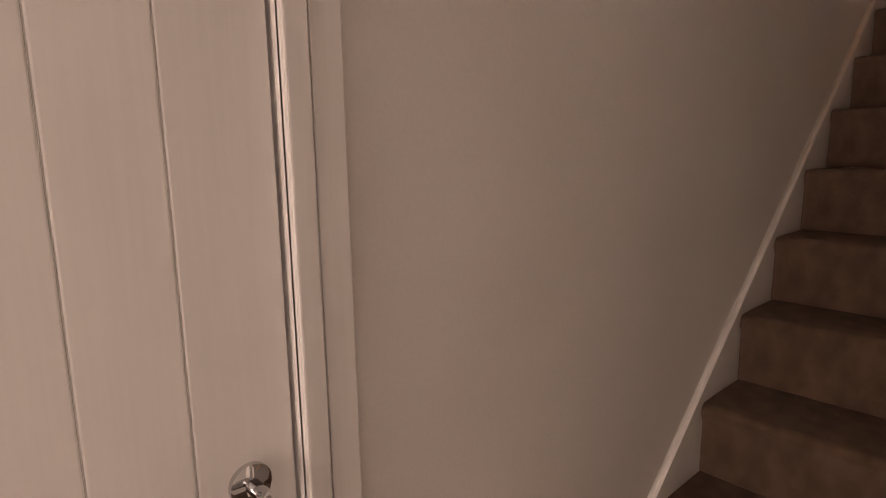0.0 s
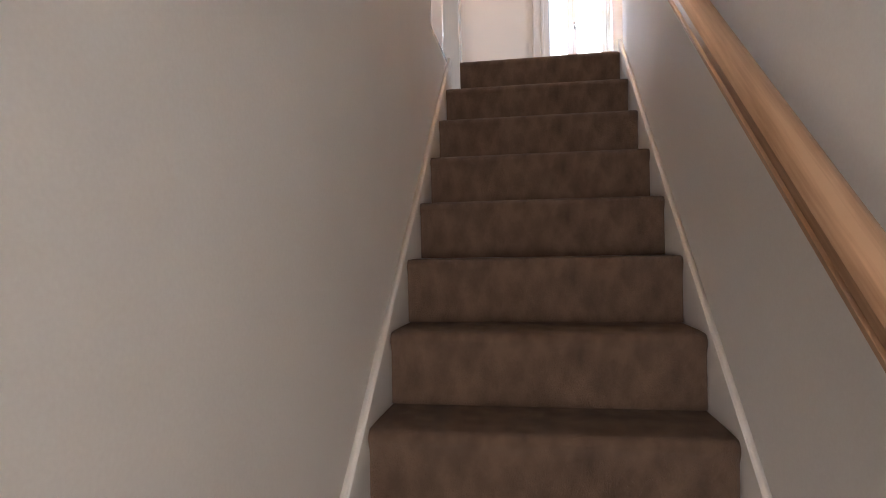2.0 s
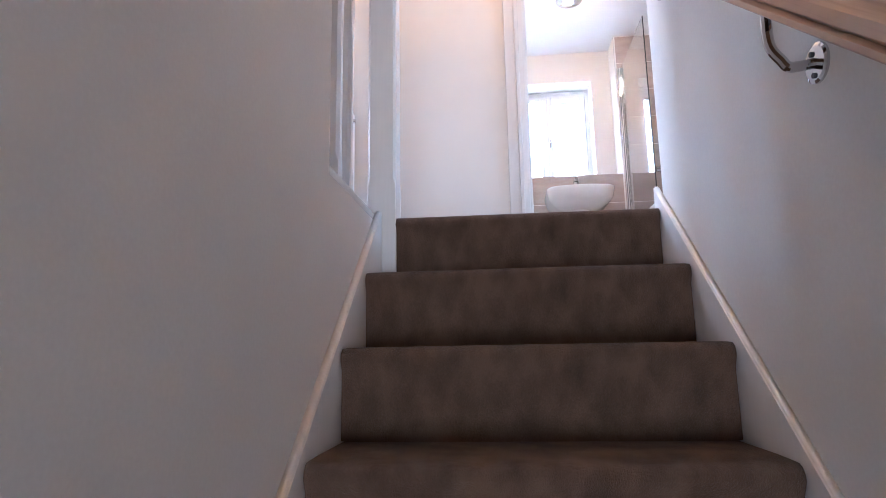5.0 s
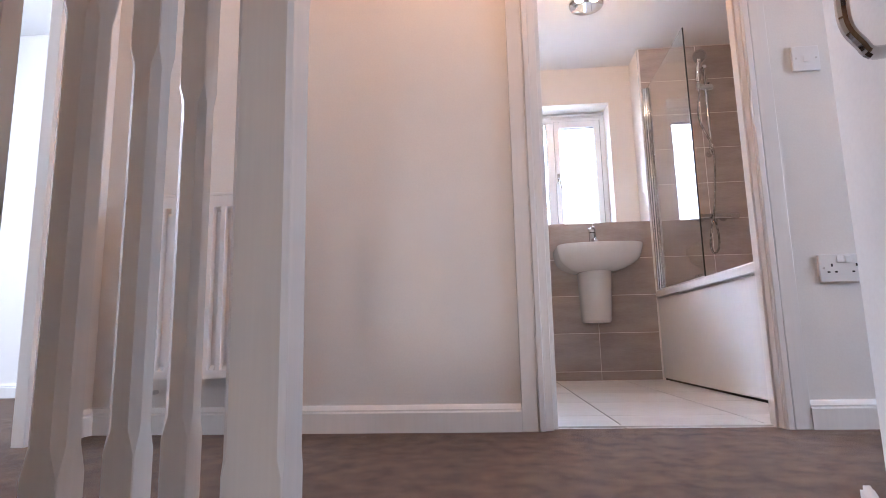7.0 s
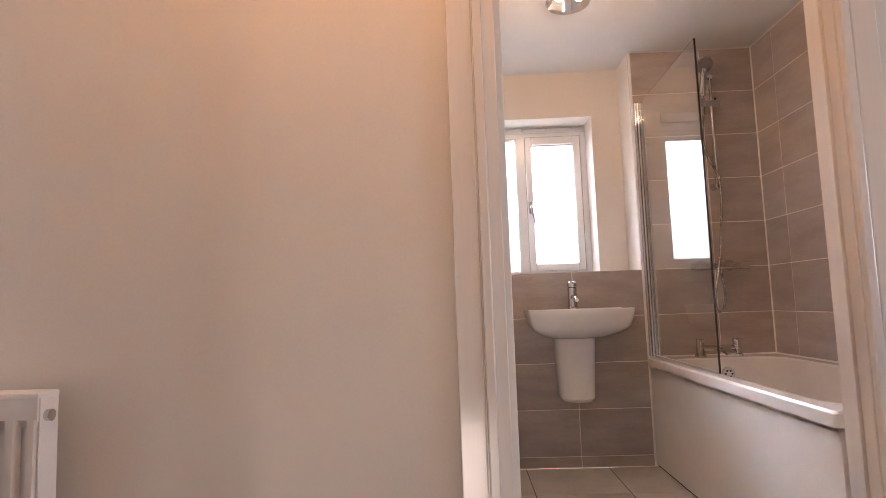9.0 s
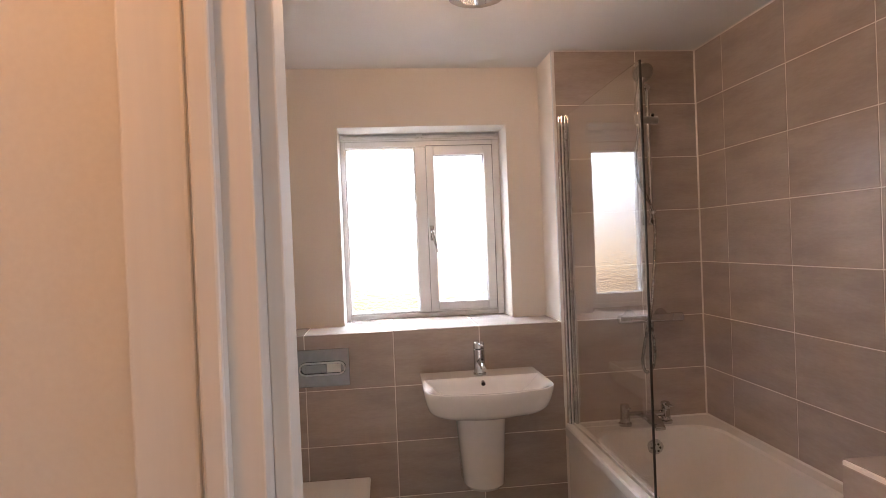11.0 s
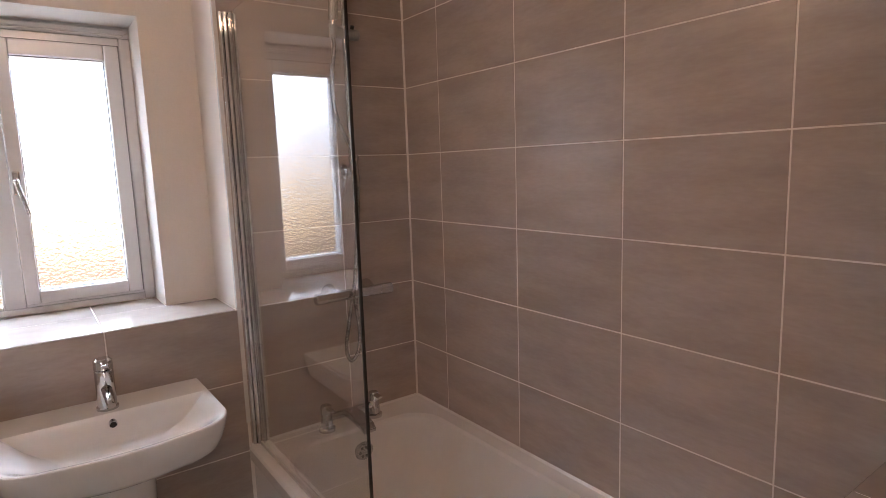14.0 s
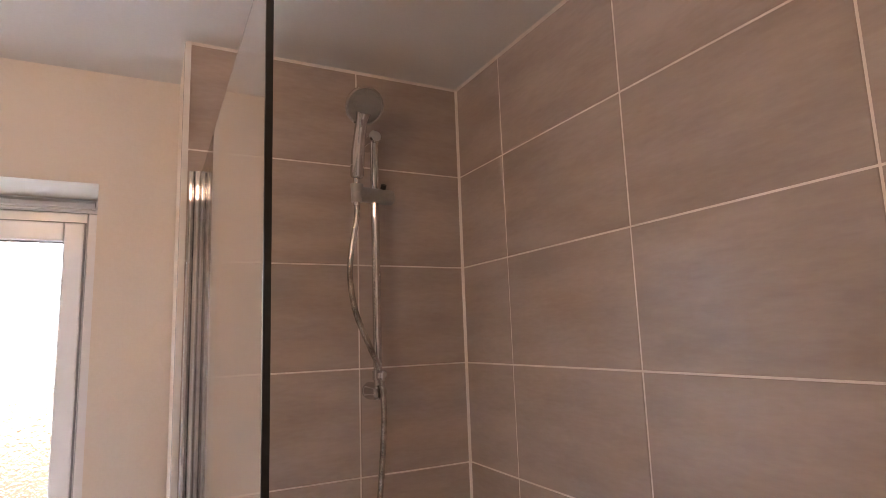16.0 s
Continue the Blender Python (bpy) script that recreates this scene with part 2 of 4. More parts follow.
def mesh_of(name, bm, material):
    me = bpy.data.meshes.new(name)
    bm.to_mesh(me)
    bm.free()
    # the broad faces of boxes, marked by box(), stay flat; all else is smooth up to its edges
    flat = [p.material_index == 1 or (len(p.vertices) > 4 and p.area > 0.002) for p in me.polygons]
    me.polygons.foreach_set("use_smooth", [True] * len(flat))
    me.set_sharp_from_angle(angle=radians(32))
    me.polygons.foreach_set("use_smooth", [not k for k in flat])
    me.polygons.foreach_set("material_index", [0] * len(flat))
    me.materials.append(material)
    return me


def thing(name, at, label, category, group="", kind=""):
    ob = new(name)
    ob.location = at
    ob.empty_display_size = 0.05
    return tagged(ob, label, category, group, kind)


def part(name, bm, material, parent, label=""):
    ob = new(name, mesh_of(name, bm, material))
    ob.parent = parent
    if parent.type == "EMPTY":
        ob.matrix_parent_inverse = Matrix.Translation(-parent.location)
    return tagged(ob, label)


def setting(name, bm, material, label, category):
    return tagged(new(name, mesh_of(name, bm, material)), label, category, kind="structure")


# ---- plan ----
RISE, GOING, STEPS = 0.195, 0.2232, 13
HALL = -RISE * STEPS
LX, RX = -0.020, 0.835          # the stair's wall faces
SL, SR = 0.0, 0.817            # faces of the strings
TOP = 2.335                    # upper ceilings
YD, Y2 = 1.062, 1.150          # wall between landing and bathroom
DL, DR, DH = 0.510, 1.187, 2.0  # clear door opening
XL, XT, XR = -0.144, 1.435, 2.135
YF, YW, YG = 3.205, 3.452, 3.655
LEDGE, RIM = 1.07, 0.585
WX0, WX1, WZ1 = 0.413, 1.257, 2.046
SLOPE = RISE / GOING

# ---- walls, floors, ceilings ----
setting("wall_stair_inner", boxes((-0.13, -6.0, -0.52, LX, -0.48, TOP), (-0.13, -3.14, HALL, LX, -0.48, -0.52), (-0.13, -6.0, HALL, LX, -3.93, -0.52), (-0.13, -0.48, HALL, LX, 0.02, -0.012)), PAINT, "plain matt white painted wall beside the stairs", "wall")
# the second box, out of view, is added to block sun leaking onto the steps
setting("wall_stair_outer", boxes((RX, -2.85, HALL, 0.945, 0.03, TOP), (RX, -3.72, -0.15, 0.945, -2.85, TOP)), PAINT, "plain matt white stairwell wall carrying a handrail", "wall")
setting("wall_hall_side", boxes((1.6, -6.0, HALL, 1.7, -2.85, 0.0), (0.945, -2.95, HALL, 1.7, -2.85, 0.0)), PAINT, "plain white hallway wall", "wall")
# out of view, kept solid to shut the sun out of the hall
setting("wall_hall_end", boxes((-0.13, -6.1, HALL, 1.7, -6.0, 0.0)), PAINT, "plain white wall at the front of the hallway", "wall")
setting("wall_stairwell_back", boxes((LX, -3.72, -0.15, 0.945, -3.62, TOP)), PAINT, "plain white wall over the hallway", "wall")
setting("ceiling_hall", boxes((LX, -6.0, -0.15, 1.6, -3.72, 0.0), (0.945, -3.72, -0.15, 1.6, -2.95, 0.0)), CEILING, "flat white hallway ceiling", "ceiling")
setting("floor_hall", boxes((-1.2, -6.3, HALL - 0.1, 1.7, 0.02, HALL)), CARPET, "brown carpeted hallway floor", "floor")
setting("wall_room_behind_hall_door", boxes((-1.2, -4.2, HALL, -1.1, -2.9, 0.0)), PAINT, "plain wall behind the closed hallway door", "wall")
setting("floor_landing", boxes((-1.0, -0.48, -0.25, -0.13, YD + 0.06, 0.0), (-0.13, 0.022, -0.25, 2.25, YD + 0.06, 0.0)), CARPET, "brown carpeted landing floor", "floor")
setting("wall_landing", boxes((-1.1, YD, 0.0, DL - 0.03, Y2, TOP), (DR + 0.03, YD, 0.0, 2.25, Y2, TOP), (DL - 0.03, YD, DH + 0.03, DR + 0.03, Y2, TOP)), PAINT, "white landing wall with the bathroom doorway", "wall")
setting("wall_landing_right", boxes((2.25, -0.07, 0.0, 2.35, 0.14, TOP), (2.25, 0.92, 0.0, 2.35, YD, TOP), (2.25, 0.14, 2.0, 2.35, 0.92, TOP), (0.945, -0.07, -0.3, 2.25, 0.03, TOP)), PAINT, "plain white landing end wall", "wall")
setting("wall_bedroom_door", boxes((-1.1, -0.58, 0.0, -1.0, 0.17, TOP), (-1.1, 0.89, 0.0, -1.0, YD, TOP), (-1.1, 0.17, 2.0, -1.0, 0.89, TOP)), PAINT, "white landing wall with an open bedroom doorway", "wall")
setting("wall_landing_end", boxes((-1.0, -0.58, -0.3, -0.13, -0.48, TOP)), PAINT, "plain white wall at the end of the landing", "wall")
# unseen box, added only to keep outside light off the top steps
setting("wall_leak_stop", boxes((-0.13, 0.06, HALL, 0.945, 0.16, -0.25)), PAINT, "unseen wall added under the landing to block leaking light", "wall")
setting("ceiling_landing", boxes((-1.1, -3.72, TOP, 2.35, Y2, TOP + 0.1)), CEILING, "flat white ceiling over stairs and landing", "ceiling")
setting("wall_bedroom", boxes((-3.7, -0.7, 0.0, -1.1, -0.58, TOP), (-3.7, 2.5, 0.0, -1.1, 2.6, TOP), (-3.7, -0.58, 0.0, -3.6, 2.5, 0.8), (-3.7, -0.58, 0.8, -3.6, 0.4, TOP), (-3.7, 1.6, 0.8, -3.6, 2.5, TOP), (-3.7, 0.4, 2.05, -3.6, 1.6, TOP), (-1.1, Y2, 0.0, -1.0, 2.5, TOP)), PAINT, "plain white bedroom walls with a window opening", "wall")
setting("wall_back_room", boxes((2.35, -0.6, 0.0, 4.4, -0.5, TOP), (2.35, Y2 + 0.4, 0.0, 4.4, Y2 + 0.5, TOP), (4.4, -0.6, 0.0, 4.5, Y2 + 0.5, TOP), (2.26, Y2, 0.0, 2.35, Y2 + 0.5, TOP), (2.26, -0.6, 0.0, 2.35, -0.07, TOP)), PAINT, "plain white back room walls", "wall")
setting("floor_back_room", boxes((2.25, -0.6, -0.1, 4.5, Y2 + 0.5, 0.0)), CARPET, "brown carpeted back room floor", "floor")
setting("ceiling_back_room", boxes((2.35, -0.6, TOP, 4.5, Y2 + 0.5, TOP + 0.1)), CEILING, "flat white back room ceiling", "ceiling")
setting("floor_bedroom", boxes((-3.7, -0.7, -0.1, -1.0, 2.6, 0.0)), CARPET, "brown carpeted bedroom floor", "floor")
setting("ceiling_bedroom", boxes((-3.7, -0.7, TOP, -1.1, 2.6, TOP + 0.1)), CEILING, "flat white bedroom ceiling", "ceiling")
setting("wall_bathroom_left", boxes((XL - 0.1, Y2, 0.0, XL, 3.8, TOP)), CREAM, "cream painted bathroom wall", "wall")
wall_right = setting("wall_bathroom_right", boxes((XR + 0.0014, Y2, 0.0, XR + 0.12, 3.8, TOP)), GROUT, "bathroom wall tiled in large taupe tiles with pale grout", "wall")
wall_shower = setting("wall_shower_end", boxes((XT + 0.006, YF + 0.0014, 0.0, XR + 0.0014, YW + 0.1, TOP)), GROUT, "taupe tiled wall at the tap end of the bath", "wall")
setting("wall_window", boxes((XL - 0.1, YW, 0.0, WX0, 3.76, TOP), (WX1, YW, 0.0, XT + 0.006, 3.76, TOP), (WX0, YW, WZ1, WX1, 3.76, TOP), (WX0, YW, 0.0, WX1, 3.76, LEDGE - 0.0014)), CREAM, "cream painted outside wall round the bathroom window", "wall")
setting("wall_return", boxes((XT - 0.004, YF + 0.012, LEDGE, XT + 0.0055, YW, TOP)), CREAM, "narrow painted return beside the tiled shower wall", "wall")
ledge = setting("wall_boxed_ledge", boxes((XL, YF + 0.0014, 0.0, XT + 0.006, YW, LEDGE - 0.0014)), GROUT, "half-height boxed pipe wall tiled in taupe", "wall")
setting("ceiling_bathroom", boxes((XL - 0.1, Y2, TOP, XR + 0.12, 3.8, TOP + 0.1)), CEILING, "flat white bathroom ceiling", "ceiling")
floor_bath = setting("floor_bathroom", boxes((XL, Y2 - 0.07, -0.1, XR, YF, -0.0016)), FLOOR_GROUT, "bathroom floor of pale square tiles with dark joints", "floor")
boxing = setting("wall_bath_end_boxing", boxes((XT + 0.0034, Y2, 0.0, XR, 1.5536, 1.0276)), GROUT, "half-height tiled boxing at the foot of the bath", "wall")
setting("tile_trim", boxes((XT - 0.005, YF - 0.004, LEDGE - 0.4, XT + 0.008, YF + 0.012, TOP)), GLOSS, "slim white tile edge trim", "trim")
setting("ground", boxes((-30, 4.2, -2.7, 30, 60, HALL - 0.1)), LAWN, "garden lawn behind the house", "ground")
back = setting("backdrop", boxes((-9, 8.0, -3.0, 10, 8.05, 9.0)), BACKDROP, "pale overcast sky beyond the window", "backdrop")

# ---- skirtings, casings ----
def casing(name, label, xs, face, depth, height, floor, axis="y", sign=-1, width=0.068, bead=0.265):
    """An architrave of two uprights and a head round an opening on a wall face; moulded in two steps."""
    t = thing(name, ((xs[0] + xs[1]) / 2, face, floor) if axis == "y" else (face, (xs[0] + xs[1]) / 2, floor), label, "door casing", kind="structure")
    def bar(n, a, b, z0, z1, inner_low):
        bm = bmesh.new()
        steps = ((0.0, 1.0, 0.010), (0.0, 0.965 - bead, 0.015), (1 - bead, 1.0, 0.019)) if inner_low else ((0.0, 1.0, 0.010), (bead + 0.035, 1.0, 0.015), (0.0, bead, 0.019))
        for p, q, d in steps:
            u0, u1 = a + (b - a) * p, a + (b - a) * q
            if axis == "y":
                box(bm, u0, face, z0, u1, face + sign * d, z1, 0.003)
            else:
                box(bm, face, u0, z0, face + sign * d, u1, z1, 0.003)
        part(n, bm, GLOSS, t)
    bar("upright", xs[0] - width, xs[0], floor, floor + height + width, True)
    bar("upright", xs[1], xs[1] + width, floor, floor + height + width, False)
    bm = bmesh.new()
    for p, q, d in ((0.0, 1.0, 0.010), (bead + 0.035, 1.0, 0.015), (0.0, bead, 0.019)):
        z0, z1 = floor + height + width * p, floor + height + width * q
        if axis == "y":
            box(bm, xs[0], face, z0, xs[1], face + sign * d, z1, 0.003)
        else:
            box(bm, face, xs[0], z0, face + sign * d, xs[1], z1, 0.002)
    part("head", bm, GLOSS, t)
    return t


casing("door_frame_bathroom", "white gloss moulded casing of the bathroom doorway", (DL - 0.026, DR + 0.003), YD, 0.02, DH + 0.022, 0.0, width=0.072)
casing("door_frame_hall", "white gloss moulded casing round the hallway door", (-3.935, -3.143), LX, 0.02, 1.99, HALL, "x", 1, width=0.079, bead=0.40)
casing("door_frame_bedroom", "white gloss casing of the bedroom doorway", (0.19, 0.87), -1.0, 0.02, 1.985, 0.0, "x", 1, width=0.07)


def lining(name, label, rows, stops):
    t = thing(name, (rows[0][0], rows[0][1], rows[0][2]), label, "door lining", kind="structure")
    for r in rows:
        part("lining_board", boxes(r, bevel=0.002), SATIN, t)
    for r in stops:
        part("door_stop", boxes(r, bevel=0.002), SATIN, t)
    return t


bath_lining = lining("door_lining_bathroom", "white gloss door lining with stops and a keep plate",
       ((DL - 0.029, YD - 0.001, 0.0, DL, Y2 + 0.002, DH + 0.029), (DR, YD - 0.001, 0.0, DR + 0.029, Y2 + 0.002, DH + 0.029), (DL, YD - 0.001, DH, DR, Y2 + 0.002, DH + 0.029)),
       ((DL, YD + 0.03, 0.0, DL + 0.016, YD + 0.086, DH), (DR - 0.008, YD + 0.03, 0.0, DR, YD + 0.07, DH), (DL + 0.016, YD + 0.03, DH - 0.012, DR - 0.008, YD + 0.07, DH)))
part("keep_plate", boxes((DR - 0.0015, Y2 - 0.035, 0.93, DR + 0.001, Y2 - 0.010, 1.06), bevel=0.0005), CHROME, bath_lining, "chrome latch keep")
for hz in (0.25, 1.0, 1.75):
    bm = boxes((DL - 0.001, Y2 - 0.034, hz - 0.038, DL + 0.0015, Y2 - 0.004, hz + 0.038))
    tube(bm, [(DL + 0.003, Y2 + 0.004, hz - 0.038), (DL + 0.003, Y2 + 0.004, hz + 0.038)], 0.006, 10)
    part("hinge", bm, CHROME, bath_lining, "chrome butt hinge")
bed_lining = lining("door_lining_bedroom", "white gloss lining of the bedroom doorway",
       ((-1.102, 0.17, 0.0, -0.999, 0.195, 1.99), (-1.102, 0.865, 0.0, -0.999, 0.89, 1.99), (-1.102, 0.195, 1.965, -0.999, 0.865, 1.99)),
       ((-1.07, 0.822, 0.0, -1.03, 0.865, 1.965),))
part("keep_plate", boxes((-1.028, 0.8635, 0.95, -1.004, 0.866, 1.02), bevel=0.0005), CHROME, bed_lining, "chrome latch keep")
part("latch_hole", boxes((-1.021, 0.862, 0.972, -1.011, 0.8645, 0.998)), HOLE_SHADE, bed_lining)


def skirting(name, p, q, out, floor=0.0, h=0.084, label="white gloss moulded skirting board"):
    """A moulded board from p to q (plan points); out: the side it stands out to."""
    prof = ((0, 0), (0.018, 0), (0.018, 0.060), (0.014, 0.065), (0.014, 0.070), (0.008, 0.079), (0.004, h), (0, h))
    bm = bmesh.new()
    rings = []
    for x, y in (p, q):
        rings.append([(x + out[0] * a, y + out[1] * a, floor + b) for a, b in prof])
    loft(bm, rings)
    return setting(name, bm, GLOSS, label, "skirting board")


skirting("baseboard", (-1.0, YD), (DL - 0.098, YD), (0, -1))
skirting("baseboard", (DR + 0.075, YD), (2.25, YD), (0, -1))
skirting("baseboard", (-1.0, -0.48), (-1.0, 0.12), (1, 0))
skirting("baseboard", (-1.0, 0.94), (-1.0, YD), (1, 0))
skirting("baseboard", (-2.8, 2.5), (-1.1, 2.5), (0, -1), label="white gloss skirting board in the bedroom")
setting("threshold_strip", boxes((DL, YD + 0.055, -0.002, DR, YD + 0.085, 0.006), bevel=0.002), BRUSHED, "slim metal carpet threshold strip", "trim")

# ---- stairs ----
stairs = thing("staircase", (0.4, -1.3, HALL), "straight staircase covered in brown pile carpet", "staircase", kind="structure")
def step_profile():
    pts = [(0.012, -RISE), (0.012, -0.052)]
    for j in range(7):
        a = radians(200 - 110 * j / 6)
        pts.append((0.022 + 0.022 * math.cos(a), -0.022 + 0.022 * math.sin(a)))
    pts += [(0.09, 0.001), (0.16, 0.0), (GOING + 0.06, -0.002), (GOING + 0.06, -RISE)]
    return pts


def step_mesh():
    """One carpeted step with softly rounded ends, its nosing line at the origin."""
    bm = bmesh.new()
    prof = step_profile()
    rings = []
    cy, cz = 0.12, -0.1
    for x, s in ((SL + 0.002, 0.985), (SL + 0.012, 0.997), (SL + 0.03, 1.0), (0.2, 1.0), (0.41, 1.003), (0.62, 1.0), (SR - 0.03, 1.0), (SR - 0.012, 0.997), (SR - 0.002, 0.985)):
        rings.append([(x, cy + (p[0] - cy) * s, cz + (p[1] - cz) * s) for p in prof])
    loft(bm, rings)
    return mesh_of("step", bm, CARPET)


step_data = step_mesh()
for k in range(STEPS):
    ob = new("step", step_data)
    ob.parent = stairs
    ob.location = Vector((0, -GOING * k, -RISE * k)) - stairs.location


def string_board(name, x0, x1, y_top):
    """A sloped board beside the steps, its upper edge slightly rounded."""
    top = lambda y: SLOPE * y + 0.024
    y0 = -GOING * 12 - 0.10
    bm = bmesh.new()
    pts = [(y0, HALL), (y0, top(y0)), (y_top, top(y_top)), (y_top, top(y_top) - 0.35), (y0 + 0.4, HALL)]
    prism(bm, pts, "x", x0, x1)
    bmesh.ops.bevel(bm, geom=[e for e in bm.edges if abs(e.verts[0].co.x - e.verts[1].co.x) < 1e-4 and abs(e.verts[0].co.y - e.verts[1].co.y) > 1], offset=0.004, segments=2, affect="EDGES")
    part(name, bm, SATIN, stairs, "white painted stair string")


string_board("string_board", LX, SL, -0.005)
string_board("string_board", SR, RX, 0.06)

# handrail on the stair's outer wall
RSLOPE, RTOP = 0.8525, 0.808
rail = thing("wall_handrail", (0.79, -1.3, -0.2), "varnished pine handrail on chrome wall brackets", "handrail")
bm = bmesh.new()
rings = []
prof = [(0.735, 0.004), (0.739, 0.0), (0.796, 0.0), (0.800, 0.004), (0.800, 0.014), (0.793, 0.020), (0.800, 0.027), (0.800, 0.048), (0.793, 0.060), (0.780, 0.067), (0.755, 0.067), (0.742, 0.060), (0.735, 0.048), (0.735, 0.027), (0.742, 0.020), (0.735, 0.014)]
for y in (-2.78, -2.7, -1.4, -0.10, -0.07):
    rings.append([(x, y, RSLOPE * y + RTOP + z) for x, z in prof])
loft(bm, rings)
bmesh.ops.bevel(bm, geom=[e for e in bm.edges if abs(e.verts[0].co.y - e.verts[1].co.y) < 1e-4], offset=0.0015, segments=1, affect="EDGES")
part("rail", bm, PINE, rail)
for y in (-2.6, -0.815, -0.12):
    zr = RSLOPE * y + RTOP
    zw = zr - 0.096
    bm = bmesh.new()
    tube(bm, [(RX + 0.001, y, zw), (RX - 0.004, y, zw), (RX - 0.006, y, zw)], [0.031, 0.031, 0.026], 24)
    br = part("bracket", bm, CHROME, rail, "chrome curved wall bracket")
    bm = bmesh.new()
    arm = spline([(RX - 0.004, y, zw), (RX - 0.04, y, zw - 0.004), (0.783, y, zw + 0.008), (0.768, y, zw + 0.035), (0.768, y, zr - 0.004)], 6)
    tube(bm, arm, 0.008, 10)
    part("arm", bm, CHROME, br)
    bm = bmesh.new()
    prism(bm, [(0.75, 0.0), (0.786, 0.0), (0.786, 0.004), (0.75, 0.004)], "y", y - 0.03, y + 0.03)
    for v in bm.verts:
        v.co.z += RSLOPE * v.co.y + RTOP - 0.005
    part("saddle", bm, CHROME, br)
    for dz in (-0.018, 0.016):
        bm = bmesh.new()
        tube(bm, [(RX - 0.0055, y + 0.004, zw + dz), (RX - 0.0085, y + 0.004, zw + dz)], 0.0045, 8)
        part("screw", bm, BLACK, br)

# balustrade at the top of the stairs
bal = thing("balustrade", (-0.012, -0.2, 0.0), "white gloss newel and spindles under a pine rail", "balustrade")
bm = bmesh.new()
def chamfer_post(bm, cx, cy, w, z_rows):
    """A square post whose corners are cut away between stops: rows of height and chamfer."""
    rings = []
    for z, c in z_rows:
        h = w / 2
        c = max(c, 0.0015)
        rings.append([(cx + a, cy + b, z) for a, b in ((h, h - c), (h - c, h), (c - h, h), (-h, h - c), (-h, c - h), (c - h, -h), (h - c, -h), (h, c - h))])
    return loft(bm, rings)


chamfer_post(bm, -0.0015, 0.0435, 0.088, ((-0.40, 0.002), (0.10, 0.002), (0.125, 0.008), (0.83, 0.008), (0.855, 0.002), (1.045, 0.002)))
part("newel_post", bm, GLOSS, bal)
bm = bmesh.new()
rings = [rr(-0.0015, 0.0435, 0.104, 0.104, 0.01, 1.045), rr(-0.0015, 0.0435, 0.112, 0.112, 0.012, 1.052), rr(-0.0015, 0.0435, 0.112, 0.112, 0.012, 1.065), rr(-0.0015, 0.0435, 0.09, 0.09, 0.02, 1.078), rr(-0.0015, 0.0435, 0.05, 0.05, 0.02, 1.086)]
loft(bm, rings)
part("newel_cap", bm, DARKWOOD, bal, "brown stained newel cap")
bm = bmesh.new()
tube(bm, [(0.0415, 0.048, 0.909), (0.0445, 0.048, 0.909)], [0.013, 0.011], 18)
part("dowel_plug", bm, DARKWOOD, bal, "brown dowel plug")
for k in range(4):
    bm = bmesh.new()
    chamfer_post(bm, -0.129, 0.048 - 0.127 * k, 0.042, ((0.012, 0.001), (0.15, 0.001), (0.18, 0.010), (0.66, 0.010), (0.69, 0.001), (0.897, 0.001)))
    part("spindle", bm, GLOSS, bal)
bm = bmesh.new()
prof = [(-0.05, 0.825), (0.006, 0.825), (0.008, 0.84), (0.004, 0.862), (-0.008, 0.874), (-0.036, 0.874), (-0.048, 0.862), (-0.052, 0.84)]
prism(bm, [(x - 0.107, z + 0.07) for x, z in prof], "y", -0.48, 0.090)
part("top_rail", bm, DARKWOOD, bal, "brown stained wooden top rail")
part("base_rail", boxes((-0.170, -0.478, -0.011, LX - 0.001, 0.054, 0.012), bevel=0.003), GLOSS, bal)
part("rail_block", boxes((-0.156, 0.030, 0.898, -0.044, 0.088, 0.941), bevel=0.004), DARKWOOD, bal)

# ---- hallway door ----
door = thing("hall_door", (LX, -3.53, HALL), "closed white boarded door with a chrome lever handle", "door")
y0, y1, fx = -3.932, -3.143, LX - 0.012
bm = bmesh.new()
edges = [y0 + 0.003] + sorted([-3.267 - 0.106 * k for k in range(0, 6)]) + [y1 - 0.003]
for a, b in zip(edges, edges[1:]):
    bm = boxes((fx - 0.04, a + 0.0002, HALL + 0.008, fx, b - 0.0002, HALL + 1.984), bevel=0.003)
    part("board", bm, GLOSS, door)
part("backing_panel", boxes((fx - 0.03, y0 + 0.004, HALL + 0.01, fx - 0.0026, y1 - 0.004, HALL + 1.98)), GLOSS, door)
hz, hy = -1.478, -3.207
bm = bmesh.new()
tube(bm, [(fx - 0.002, hy, hz), (fx + 0.008, hy, hz), (fx + 0.010, hy, hz)], [0.0265, 0.0265, 0.023], 28)
handle = part("handle_rose", bm, CHROME, door, "round chrome handle rose")
bm = bmesh.new()
tube(bm, spline([(fx + 0.008, hy, hz), (fx + 0.04, hy, hz - 0.002), (fx + 0.052, hy - 0.02, hz - 0.004), (fx + 0.053, hy - 0.06, hz - 0.004), (fx + 0.05, hy - 0.115, hz - 0.003)], 6), 0.0095, 14)
part("lever", bm, CHROME, handle)

